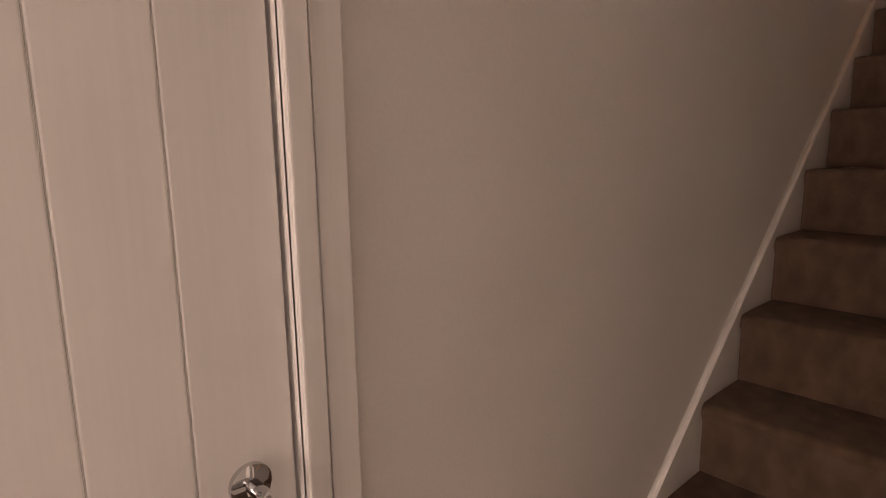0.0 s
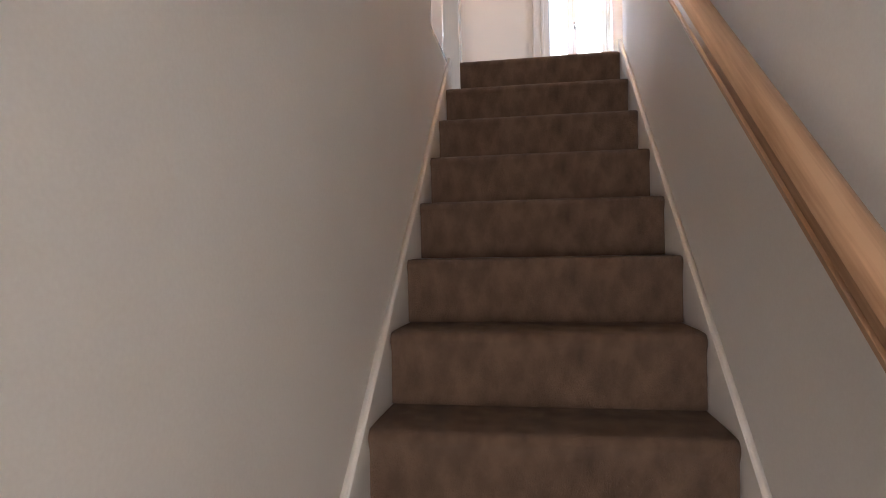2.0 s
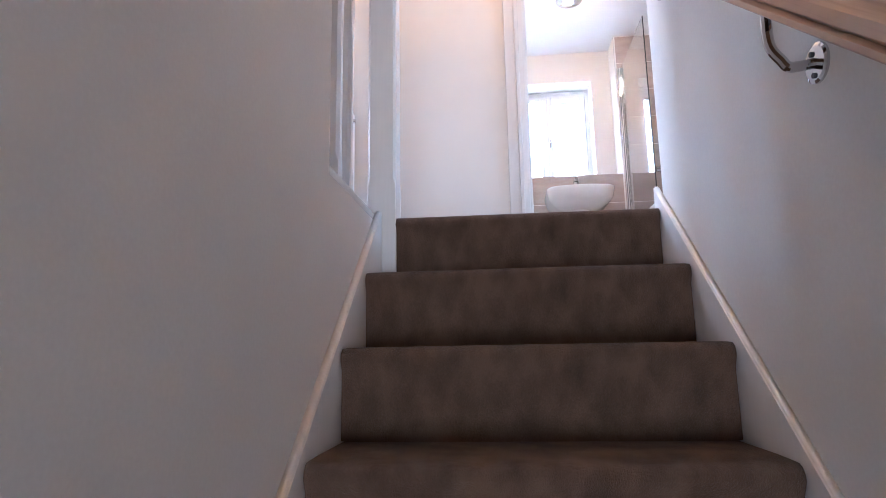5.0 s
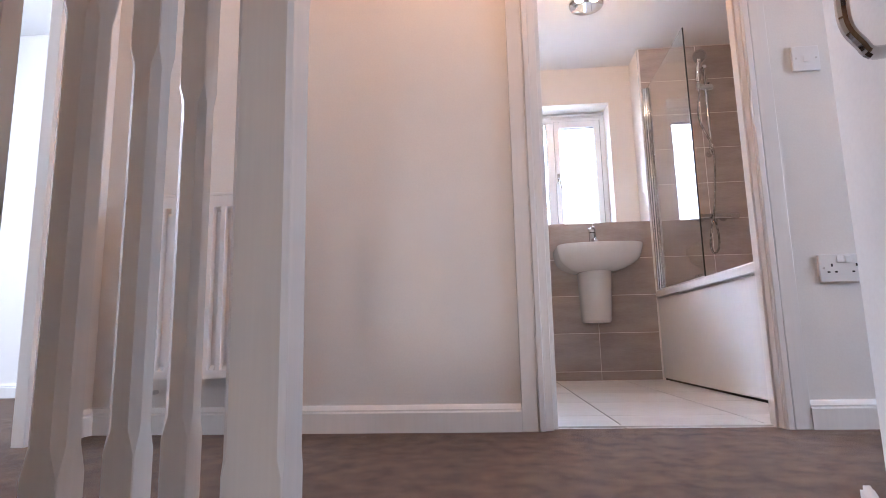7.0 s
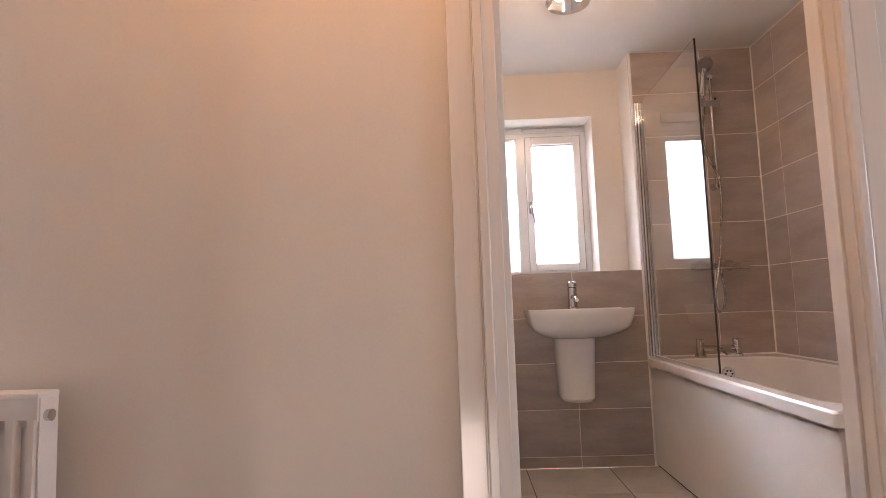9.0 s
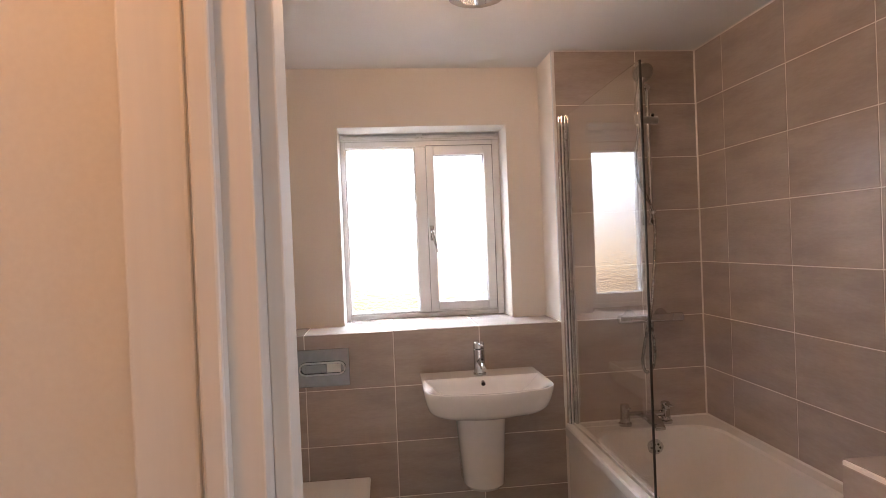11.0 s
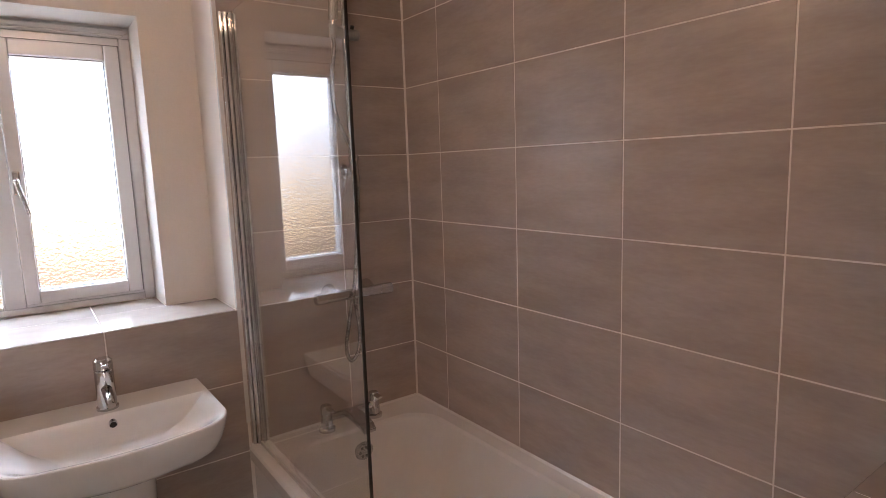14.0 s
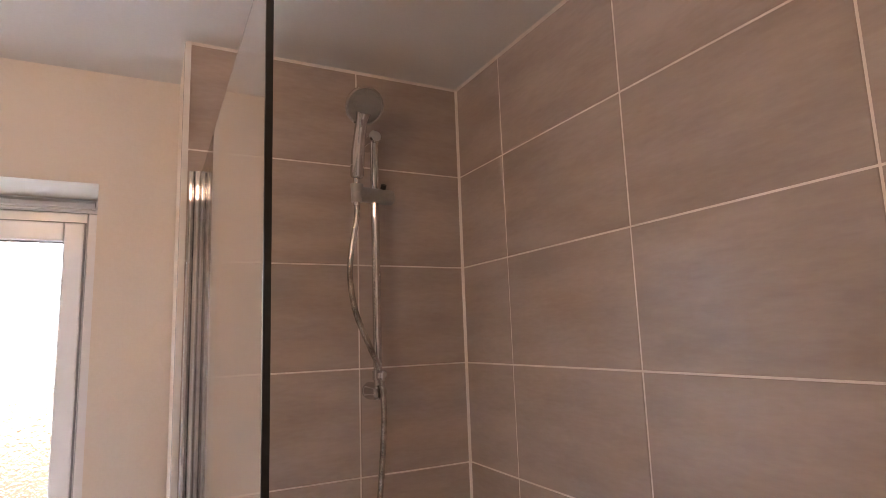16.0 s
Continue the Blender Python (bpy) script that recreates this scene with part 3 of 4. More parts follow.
# ---- landing things ----
def radiator(x0, x1, z0, z1, wall):
    t = thing("radiator", ((x0 + x1) / 2, wall - 0.06, z0), "white fluted panel radiator mounted on the landing wall", "radiator")
    yb, yf = wall - 0.04, wall - 0.092
    bm = bmesh.new()
    n = 9
    pitch = (x1 - x0 - 0.02) / n
    prof = [(x0, yb), (x0, yf + 0.01), (x0 + 0.006, yf)]
    for k in range(n):
        a = x0 + 0.01 + pitch * k
        prof += [(a + pitch * 0.18, yf), (a + pitch * 0.34, yf + 0.012), (a + pitch * 0.66, yf + 0.012), (a + pitch * 0.82, yf)]
    prof += [(x1 - 0.006, yf), (x1, yf + 0.01), (x1, yb)]
    rings = []
    flat = [(p[0], min(p[1], yf + 0.0005) if 0 < i < len(prof) - 1 else p[1]) for i, p in enumerate(prof)]
    for z, p in ((z0, flat), (z0 + 0.025, flat), (z0 + 0.04, prof), (z1 - 0.055, prof), (z1 - 0.04, flat), (z1, flat)):
        rings.append([(a, b, z) for a, b in p])
    loft(bm, rings)
    part("panel", bm, PLASTIC, t)
    bm = boxes((x0 - 0.002, yf - 0.001, z1 - 0.004, x1 + 0.002, yb + 0.004, z1 + 0.008), bevel=0.003)
    part("top_grille", bm, PLASTIC, t)
    for xs in (x0 - 0.003, x1 - 0.001):
        part("side_cover", boxes((xs, yf + 0.004, z0 + 0.01, xs + 0.004, yb, z1), bevel=0.0015), PLASTIC, t)
    for xs in (x0 + 0.06, x1 - 0.06):
        part("bracket", boxes((xs - 0.02, yb - 0.002, z0 + 0.08, xs + 0.02, wall + 0.001, z0 + 0.13)), PLASTIC, t)
    bm = bmesh.new()
    tube(bm, [(x1 + 0.003, yb - 0.03, z1 - 0.035), (x1 + 0.012, yb - 0.03, z1 - 0.035)], 0.011, 14)
    part("bleed_plug", bm, CHROME, t, "chrome bleed plug")
    vy = wall - 0.062
    for side, xs in ((1, x1), (-1, x0)):
        vx = xs + side * 0.028
        bm = bmesh.new()
        tube(bm, [(xs - side * 0.005, vy, z0 + 0.022), (vx, vy, z0 + 0.022)], 0.009, 12)
        tube(bm, [(vx, vy, z0 + 0.045), (vx, vy, z0 + 0.02), (vx, vy, z0 - 0.005)], [0.011, 0.013, 0.011], 14)
        tube(bm, spline([(vx, vy, z0 - 0.002), (vx, vy, z0 - 0.03), (vx, vy + 0.02, z0 - 0.045), (vx, wall + 0.002, z0 - 0.046)], 5), 0.0075, 10)
        valve = part("valve", bm, CHROME, t, "chrome pipe valve")
        if side > 0:
            bm = bmesh.new()
            tube(bm, [(vx, vy, z0 + 0.044), (vx, vy, z0 + 0.062)], 0.0165, 18)
            part("collar", bm, BLACK, valve, "black valve collar")
            bm = bmesh.new()
            rings = []
            for z, r in ((0.062, 0.0175), (0.07, 0.021), (0.118, 0.0195), (0.128, 0.016), (0.131, 0.008)):
                rings.append([(vx + r * (1 + (0.06 if j % 3 == 0 else 0)) * math.cos(2 * math.pi * j / 30), vy + r * (1 + (0.06 if j % 3 == 0 else 0)) * math.sin(2 * math.pi * j / 30), z0 + z) for j in range(30)])
            loft(bm, rings)
            part("thermostat_head", bm, PLASTIC, valve, "white thermostatic head")
        else:
            bm = bmesh.new()
            tube(bm, [(vx, vy, z0 + 0.045), (vx, vy, z0 + 0.075)], [0.012, 0.010], 14)
            part("lockshield_cap", bm, PLASTIC, valve)
    return t


radiator(-0.75, -0.352, 0.180, 0.770, YD)


def wall_plate(name, x, z, w, h, label):
    t = thing(name, (x, YD, z), label, name.split("_")[-1])
    bm = boxes((x - w / 2, YD - 0.0095, z - h / 2, x + w / 2, YD + 0.001, z + h / 2), bevel=0.003)
    part("plate", bm, PLASTIC, t)
    for s in (-1, 1):
        bm = bmesh.new()
        tube(bm, [(x + s * (w / 2 - 0.012 if w < 0.1 else 0.0605), YD - 0.0096, z), (x + s * (w / 2 - 0.012 if w < 0.1 else 0.0605), YD - 0.0105, z)], 0.0035, 10)
        part("screw", bm, BRUSHED, t)
    return t


sw = wall_plate("light_switch", 1.376, 1.164, 0.086, 0.086, "white square wall switch plate on the landing wall")
bm = boxes((1.366, YD - 0.0125, 1.151, 1.386, YD - 0.009, 1.177), bevel=0.0015)
part("rocker", bm, PLASTIC, sw)
so = wall_plate("double_socket", 1.41, 0.476, 0.147, 0.086, "white double plug socket on the landing wall")
for s in (-1, 1):
    cx = 1.41 + s * 0.036
    for dx, dz, w, h in ((0, 0.009, 0.005, 0.009), (-0.011, -0.012, 0.008, 0.005), (0.011, -0.012, 0.008, 0.005)):
        part("pin_hole", boxes((cx + dx - w / 2, YD - 0.0102, 0.476 + dz - h / 2, cx + dx + w / 2, YD - 0.0094, 0.476 + dz + h / 2)), HOLE_SHADE, so)
    part("rocker", boxes((1.41 + s * 0.012 - 0.009, YD - 0.013, 0.492, 1.41 + s * 0.012 + 0.009, YD - 0.009, 0.513), bevel=0.0015), PLASTIC, so)


def spot_light(x, y, label, heads):
    """A round chrome ceiling plate with swivelling lamp heads."""
    t = thing("ceiling_spotlight", (x, y, TOP), label, "ceiling light")
    bm = bmesh.new()
    loft(bm, [[(x + r * math.cos(2 * math.pi * j / 40), y + r * math.sin(2 * math.pi * j / 40), TOP - d) for j in range(40)] for r, d in ((0.105, 0.0), (0.107, 0.012), (0.1, 0.022), (0.06, 0.028))])
    part("plate", bm, CHROME, t, "round chrome ceiling plate")
    for hx, hy, dx, dy in heads:
        bm = bmesh.new()
        tube(bm, spline([(x + (hx - x) * 0.4, y + (hy - y) * 0.4, TOP - 0.022), (x + (hx - x) * 0.8, y + (hy - y) * 0.8, TOP - 0.034), (hx, hy, TOP - 0.036)], 4), 0.007, 10)
        d = Vector((dx, dy, -1)).normalized()
        a = Vector((hx, hy, TOP - 0.03))
        tube(bm, [a, a + d * 0.02, a + d * 0.055], [0.014, 0.026, 0.033], 18)
        h = part("lamp_head", bm, CHROME, t)
        bm = bmesh.new()
        tube(bm, [a + d * 0.05, a + d * 0.062, a + d * 0.068], [0.029, 0.027, 0.018], 16)
        part("bulb", bm, BULB, h, "lit warm bulb")
    return t


spot_light(0.975, 2.57, "round chrome ceiling light with three lit spots", ((0.915, 2.43, -0.3, -0.9), (0.99, 2.43, 0.0, -0.9), (1.055, 2.41, 0.45, -0.8)))
spot_light(0.30, 0.66, "round chrome landing ceiling light with lit spots", ((0.24, 0.66, -0.5, 0.0), (0.34, 0.71, 0.3, 0.5), (0.34, 0.60, 0.3, -0.5)))

# ---- bathroom window ----
win = thing("window_1", (0.835, YG, LEDGE), "white double window with obscure pebbled glass", "window", kind="structure")
F0, F1, ZF0, ZF1 = WX0, WX1, LEDGE, 2.008
yi, yo = YG - 0.012, YG + 0.05
def frame_bars(rows, parent, name, bevel=0.004, material=None):
    for r in rows:
        part(name, boxes(r, bevel=bevel), material or UPVC, parent)


PZ0, PZ1 = 1.106, 1.976          # clear height of the frame
frame_bars(((F0, yi, ZF0, 0.436, yo, ZF1), (1.222, yi, ZF0, F1, yo, ZF1), (0.436, yi, ZF0, 1.222, yo, PZ0 - 0.012), (0.436, yi, PZ1, 1.222, yo, ZF1), (0.802, yi, PZ0 - 0.012, 0.860, yo, PZ1), (0.860, yi + 0.001, PZ0 - 0.012, 1.222, yo, 1.112), (1.208, yi + 0.001, 1.112, 1.222, yo, PZ1)), win, "window_frame")
frame_bars(((0.436, yi + 0.006, PZ0 - 0.012, 0.443, yo, PZ1), (0.796, yi + 0.006, PZ0 - 0.012, 0.802, yo, PZ1), (0.443, yi + 0.006, PZ0 - 0.012, 0.796, yo, PZ0), (0.443, yi + 0.006, PZ1 - 0.006, 0.796, yo, PZ1)), win, "glazing_bead", 0.003)
S0, S1, SZ0, SZ1 = 0.861, 1.216, 1.105, 1.978
sash = part("opening_sash", boxes((S0, yi - 0.016, SZ0, 0.902, yo, SZ1), (1.170, yi - 0.016, SZ0, S1, yo, SZ1), (0.902, yi - 0.016, SZ0, 1.170, yo, 1.149), (0.902, yi - 0.016, 1.928, 1.170, yo, SZ1), bevel=0.005), UPVC, win)
part("gasket", boxes((0.902, yi + 0.004, 1.149, 0.9045, yi + 0.012, 1.928), (1.1675, yi + 0.004, 1.149, 1.170, yi + 0.012, 1.928), (0.9045, yi + 0.004, 1.149, 1.1675, yi + 0.012, 1.1515), (0.9045, yi + 0.004, 1.9255, 1.1675, yi + 0.012, 1.928)), GASKET, sash, "grey glazing gasket")
part("weather_seal", boxes((S1, yi - 0.002, SZ0, S1 + 0.004, yi + 0.012, SZ1 + 0.004), (S0, yi - 0.002, SZ1, S1, yi + 0.012, SZ1 + 0.004)), GASKET, sash, "grey rubber seal round the sash")
for r in ((0.443, YG + 0.012, PZ0, 0.796, YG + 0.018, PZ1 - 0.006), (0.902, YG + 0.012, 1.149, 1.170, YG + 0.018, 1.928)):
    p = part("pane", boxes(r), OBSCURE, win, "obscure pebbled pane")
    p.visible_shadow = False
bm = boxes((F0, yi - 0.002, ZF1, F1, yo, WZ1))
part("head_packer", bm, UPVC, win)
for v0, v1 in ((0.420, 0.826), (0.834, 1.250)):
    # a hooded vent with a drooping lip that curls up at both ends
    bm = bmesh.new()
    prism(bm, [(yi - 0.002, 2.016), (yi - 0.016, 2.014), (yi - 0.022, 2.020), (yi - 0.018, 2.032), (yi - 0.002, 2.042)], "x", v0 + 0.012, v1 - 0.012)
    vent = part("trickle_vent", bm, UPVC, win, "slim white trickle vent")
    bm = bmesh.new()
    tube(bm, spline([(v0, yi - 0.012, 2.024), (v0 + 0.018, yi - 0.020, 2.016), (v0 + 0.06, yi - 0.023, 2.0125), (v1 - 0.06, yi - 0.023, 2.0125), (v1 - 0.018, yi - 0.020, 2.016), (v1, yi - 0.012, 2.024)], 5), 0.003, 8)
    part("vent_lip", bm, PLASTIC, vent)
    part("slide_tab", boxes((v0 + 0.11, yi - 0.028, 2.006, v0 + 0.117, yi - 0.022, 2.017), bevel=0.001), PLASTIC, vent)
bm = boxes((0.868, yi - 0.024, 1.475, 0.890, yi - 0.012, 1.555), bevel=0.005)
handle = part("window_handle", bm, CHROME, win, "chrome window handle")
bm = bmesh.new()
tube(bm, spline([(0.879, yi - 0.024, 1.525), (0.879, yi - 0.05, 1.52), (0.884, yi - 0.056, 1.49), (0.894, yi - 0.05, 1.45), (0.902, yi - 0.045, 1.412)], 6), [0.008] * 8 + [0.0075] * 10 + [0.006] * 7, 12)
part("lever", bm, CHROME, handle)
bm = boxes((0.8745, yi - 0.0255, 1.5, 0.8835, yi - 0.0235, 1.514), bevel=0.001)
part("lock_button", bm, BLACK, handle)

# ---- basin ----
basin = thing("wash_basin", (1.022, YF, 0.35), "white ceramic basin on a half pedestal with chrome mixer", "basin")
BX = 1.022
def basin_ring(w, front, z, back=YF + 0.006, r=0.12, bulge=0.02, n=8):
    """A ring flat at the wall and rounded in front."""
    out = []
    out.append((BX + w / 2 - 0.004, back, z))
    out.append((BX - w / 2 + 0.004, back, z))
    for j in range(n + 1):
        a = radians(180 + 90 * j / n)
        out.append((BX - w / 2 + r + r * math.cos(a), front + r + r * math.sin(a), z))
    for j in range(1, 8):
        u = j / 8
        out.append((BX - w / 2 + r + (w - 2 * r) * u, front - bulge * math.sin(math.pi * u), z))
    for j in range(n + 1):
        a = radians(270 + 90 * j / n)
        out.append((BX + w / 2 - r + r * math.cos(a), front + r + r * math.sin(a), z))
    return out


BZ = 0.868
bm = bmesh.new()
outer = [(0.24, 3.00, 0.158, 0.07), (0.34, 2.93, 0.146, 0.09), (0.43, 2.862, 0.122, 0.10), (0.475, 2.828, 0.104, 0.105), (0.498, 2.811, 0.088, 0.108), (0.516, 2.799, 0.06, 0.11), (0.530, 2.791, 0.03, 0.112), (0.537, 2.787, 0.008, 0.112), (0.536, 2.788, 0.003, 0.111), (0.531, 2.791, 0.0, 0.109)]
inner = [(0.515, 2.799, 0.001, 0.101, 0.130), (0.500, 2.806, 0.005, 0.098, 0.136), (0.478, 2.817, 0.013, 0.096, 0.142), (0.450, 2.832, 0.026, 0.095, 0.149), (0.41, 2.852, 0.044, 0.095, 0.158), (0.35, 2.880, 0.064, 0.09, 0.168), (0.26, 2.918, 0.080, 0.075, 0.182), (0.13, 2.965, 0.087, 0.03, 0.205)]
loft(bm, [basin_ring(w, f, BZ - d, r=r) for w, f, d, r in outer] + [basin_ring(w, f, BZ - d, YF - k, r, 0.018 * (0.12 - d) / 0.12) for w, f, d, r, k in inner])
part("bowl", bm, CERAMIC, basin)
bm = bmesh.new()
def ped_ring(w, front, z):
    return [(BX + w / 2, YF + 0.004, z), (BX - w / 2, YF + 0.004, z)] + [(BX - w / 2 * math.cos(radians(180 * j / 14)), (YF - 0.05) - (YF - 0.05 - front) * math.sin(radians(180 * j / 14)) ** 0.7, z) for j in range(15)]


loft(bm, [ped_ring(0.11, 3.08, 0.372), ped_ring(0.165, 3.03, 0.378), ped_ring(0.186, 3.012, 0.395), ped_ring(0.205, 2.985, 0.6), ped_ring(0.217, 2.965, 0.742)])
part("half_pedestal", bm, CERAMIC, basin)
TX, TY = BX - 0.0, YF - 0.085
bm = bmesh.new()
tube(bm, [(TX, TY, BZ - 0.004), (TX, TY, BZ + 0.006), (TX, TY, BZ + 0.010)], [0.029, 0.029, 0.024], 24)
tube(bm, [(TX, TY, BZ + 0.008), (TX, TY, BZ + 0.112), (TX, TY, BZ + 0.116)], [0.025, 0.025, 0.021], 24)
tube(bm, [(TX, TY - 0.01, BZ + 0.062), (TX, TY - 0.06, BZ + 0.06), (TX, TY - 0.105, BZ + 0.052), (TX, TY - 0.118, BZ + 0.044)], [0.014, 0.0135, 0.0125, 0.011], 16)
tap = part("mixer_tap", bm, CHROME, basin, "chrome single lever mixer tap")
bm = bmesh.new()
tube(bm, [(TX, TY, BZ + 0.118), (TX, TY, BZ + 0.142), (TX, TY, BZ + 0.148)], [0.0255, 0.0245, 0.018], 24)
box(bm, TX - 0.009, TY - 0.075, BZ + 0.137, TX + 0.009, TY, BZ + 0.147, 0.003)
part("lever", bm, CHROME, tap)
bm = bmesh.new()
tube(bm, [(TX + 0.003, YF - 0.140, BZ - 0.026), (TX + 0.003, YF - 0.1545, BZ - 0.028)], [0.012, 0.0105], 18)
ov = part("overflow", bm, CHROME, basin, "chrome overflow ring")
bm = bmesh.new()
tube(bm, [(TX + 0.003, YF - 0.1535, BZ - 0.028), (TX + 0.003, YF - 0.1555, BZ - 0.0282)], 0.0085, 16)
part("hole", bm, HOLE_SHADE, ov)

# ---- toilet and flush plate ----
flush = thing("flush_plate", (0.322, YF, 0.838), "chrome rectangular dual flush plate on taupe tiles", "flush plate")
part("plate", boxes((0.20, YF - 0.010, 0.838, 0.445, YF + 0.001, 1.006), bevel=0.003), DARKENED_CHROME, flush)
def bar_loop(x0, x1, z0, z1, r):
    pts = []
    for cx, a0 in ((x1 - r, -90), (x0 + r, 90)):
        for j in range(9):
            a = radians(a0 + 180 * j / 8)
            pts.append((cx + r * math.cos(a), YF - 0.017, (z0 + z1) / 2 + r * math.sin(a)))
    pts.append(pts[0])
    return pts


bm = bmesh.new()
tube(bm, bar_loop(0.226, 0.424, 0.893, 0.947, 0.026), 0.0052, 10)
part("button_ring", bm, CHROME, flush)
part("small_button", boxes((0.345, YF - 0.0125, 0.902, 0.405, YF - 0.009, 0.938), bevel=0.001), BRUSHED, flush)
part("large_button", boxes((0.250, YF - 0.0125, 0.902, 0.341, YF - 0.009, 0.938), bevel=0.001), DARKENED_CHROME, flush)
wc = thing("toilet", (0.335, 2.95, 0.0), "white ceramic back-to-wall toilet with the lid closed", "toilet")
def wc_ring(w, y_front, y_back, z, n=10):
    out = [(0.335 + w / 2, y_back, z), (0.335 - w / 2, y_back, z)]
    mid = y_front + w / 2
    for j in range(n + 1):
        a = radians(180 + 180 * j / n)
        out.append((0.335 + w / 2 * math.cos(a), mid + (w / 2) * math.sin(a), z))
    return out


bm = bmesh.new()
loft(bm, [wc_ring(0.26, 2.76, YF + 0.004, 0.0), wc_ring(0.25, 2.77, YF + 0.004, 0.12), wc_ring(0.30, 2.70, YF + 0.004, 0.28), wc_ring(0.35, 2.67, YF + 0.004, 0.38), wc_ring(0.36, 2.665, YF + 0.004, 0.40)])
part("pan", bm, CERAMIC, wc)
bm = bmesh.new()
loft(bm, [wc_ring(0.36, 2.662, 3.13, 0.402), wc_ring(0.365, 2.66, 3.13, 0.41), wc_ring(0.362, 2.661, 3.13, 0.418)])
part("seat", bm, PLASTIC, wc)
bm = bmesh.new()
loft(bm, [wc_ring(0.362, 2.66, 3.14, 0.42), wc_ring(0.37, 2.655, 3.142, 0.428), wc_ring(0.366, 2.657, 3.14, 0.438), wc_ring(0.34, 2.67, 3.13, 0.443)])
part("lid", bm, PLASTIC, wc)
for s in (-1, 1):
    bm = bmesh.new()
    tube(bm, [(0.335 + s * 0.085, 3.15, 0.40), (0.335 + s * 0.085, 3.15, 0.435)], 0.014, 14)
    part("hinge", bm, CHROME, wc, "chrome lid hinge")

# ---- bath ----
bath = thing("bath", (1.78, 2.4, 0.0), "white acrylic bath with a plain white side panel", "bath")
BXC, BYC, BW, BL = (1.43 + XR) / 2, (1.587 + YF) / 2, XR - 1.43, YF - 1.587
bm = bmesh.new()
loft(bm, [rr(BXC, BYC, BW, BL, 0.012, RIM - 0.045), rr(BXC, BYC, BW, BL, 0.014, RIM - 0.008), rr(BXC, BYC, BW - 0.012, BL - 0.012, 0.012, RIM),
          rr(BXC + 0.004, BYC - 0.02, BW - 0.12, BL - 0.20, 0.13, RIM - 0.001, 5), rr(BXC + 0.004, BYC - 0.02, BW - 0.14, BL - 0.22, 0.13, RIM - 0.010, 5),
          rr(BXC + 0.004, BYC - 0.02, BW - 0.17, BL - 0.26, 0.13, RIM - 0.10, 5), rr(BXC + 0.004, BYC - 0.015, BW - 0.24, BL - 0.40, 0.12, RIM - 0.36, 5),
          rr(BXC + 0.004, BYC - 0.01, BW - 0.32, BL - 0.52, 0.10, RIM - 0.40, 5)], False, True)
part("tub", bm, ACRYLIC, bath)
part("side_panel", boxes((1.444, 1.587, 0.012, 1.462, YF, RIM - 0.052), bevel=0.003), ACRYLIC, bath)
part("panel_rail", boxes((1.438, 1.587, RIM - 0.058, 1.46, YF, RIM - 0.047), bevel=0.001), BRUSHED, bath)
# solid near-black bar painted as the shade under the panel
part("plinth_gap_shade", boxes((1.452, 1.587, -0.004, 1.47, YF, 0.012)), HOLE_SHADE, bath)
bm = bmesh.new()
ov_y = 3.056
tube(bm, [(1.80, ov_y + 0.01, 0.505), (1.80, ov_y - 0.004, 0.502), (1.80, ov_y - 0.007, 0.502)], [0.034, 0.034, 0.029], 26)
ovf = part("overflow_rose", bm, CHROME, bath, "round chrome overflow rose")
bm = bmesh.new()
for j in range(6):
    a = radians(60 * j)
    c = (1.80 + 0.017 * math.cos(a), ov_y - 0.0068, 0.502 + 0.017 * math.sin(a))
    tube(bm, [c, (c[0], c[1] - 0.0012, c[2])], 0.0052, 10)
part("hole", bm, HOLE_SHADE, ovf)

taps = thing("bath_mixer", (1.80, 3.14, RIM), "chrome deck-mounted bath mixer with two lever taps", "bath tap")
ty = 3.138
for x in (1.70, 1.892):
    bm = bmesh.new()
    tube(bm, [(x, ty, RIM - 0.002), (x, ty, RIM + 0.010), (x, ty, RIM + 0.014)], [0.030, 0.030, 0.023], 22)
    tube(bm, [(x, ty, RIM + 0.012), (x, ty, RIM + 0.062), (x, ty, RIM + 0.066)], [0.0225, 0.0205, 0.018], 22)
    p = part("pillar", bm, CHROME, taps)
    bm = bmesh.new()
    tube(bm, [(x, ty, RIM + 0.066), (x, ty, RIM + 0.092), (x, ty, RIM + 0.096)], [0.0205, 0.0205, 0.016], 22)
    box(bm, x - 0.009, ty - 0.055, RIM + 0.084, x + 0.009, ty, RIM + 0.094, 0.003)
    part("lever", bm, CHROME, p)
bm = bmesh.new()
tube(bm, [(1.70, ty, RIM + 0.045), (1.892, ty, RIM + 0.045)], 0.0145, 16)
part("bridge", bm, CHROME, taps)
bm = bmesh.new()
loft(bm, [[(1.796 + a * w, y, RIM + z + b * h) for a, b in ((-1, -1), (1, -1), (1, 1), (-1, 1))] for y, z, w, h in ((ty, 0.045, 0.026, 0.013), (ty - 0.06, 0.044, 0.026, 0.012), (ty - 0.12, 0.032, 0.025, 0.010), (ty - 0.145, 0.018, 0.024, 0.007))])
bmesh.ops.bevel(bm, geom=list(bm.edges), offset=0.003, segments=2, affect="EDGES")
part("spout", bm, CHROME, taps)

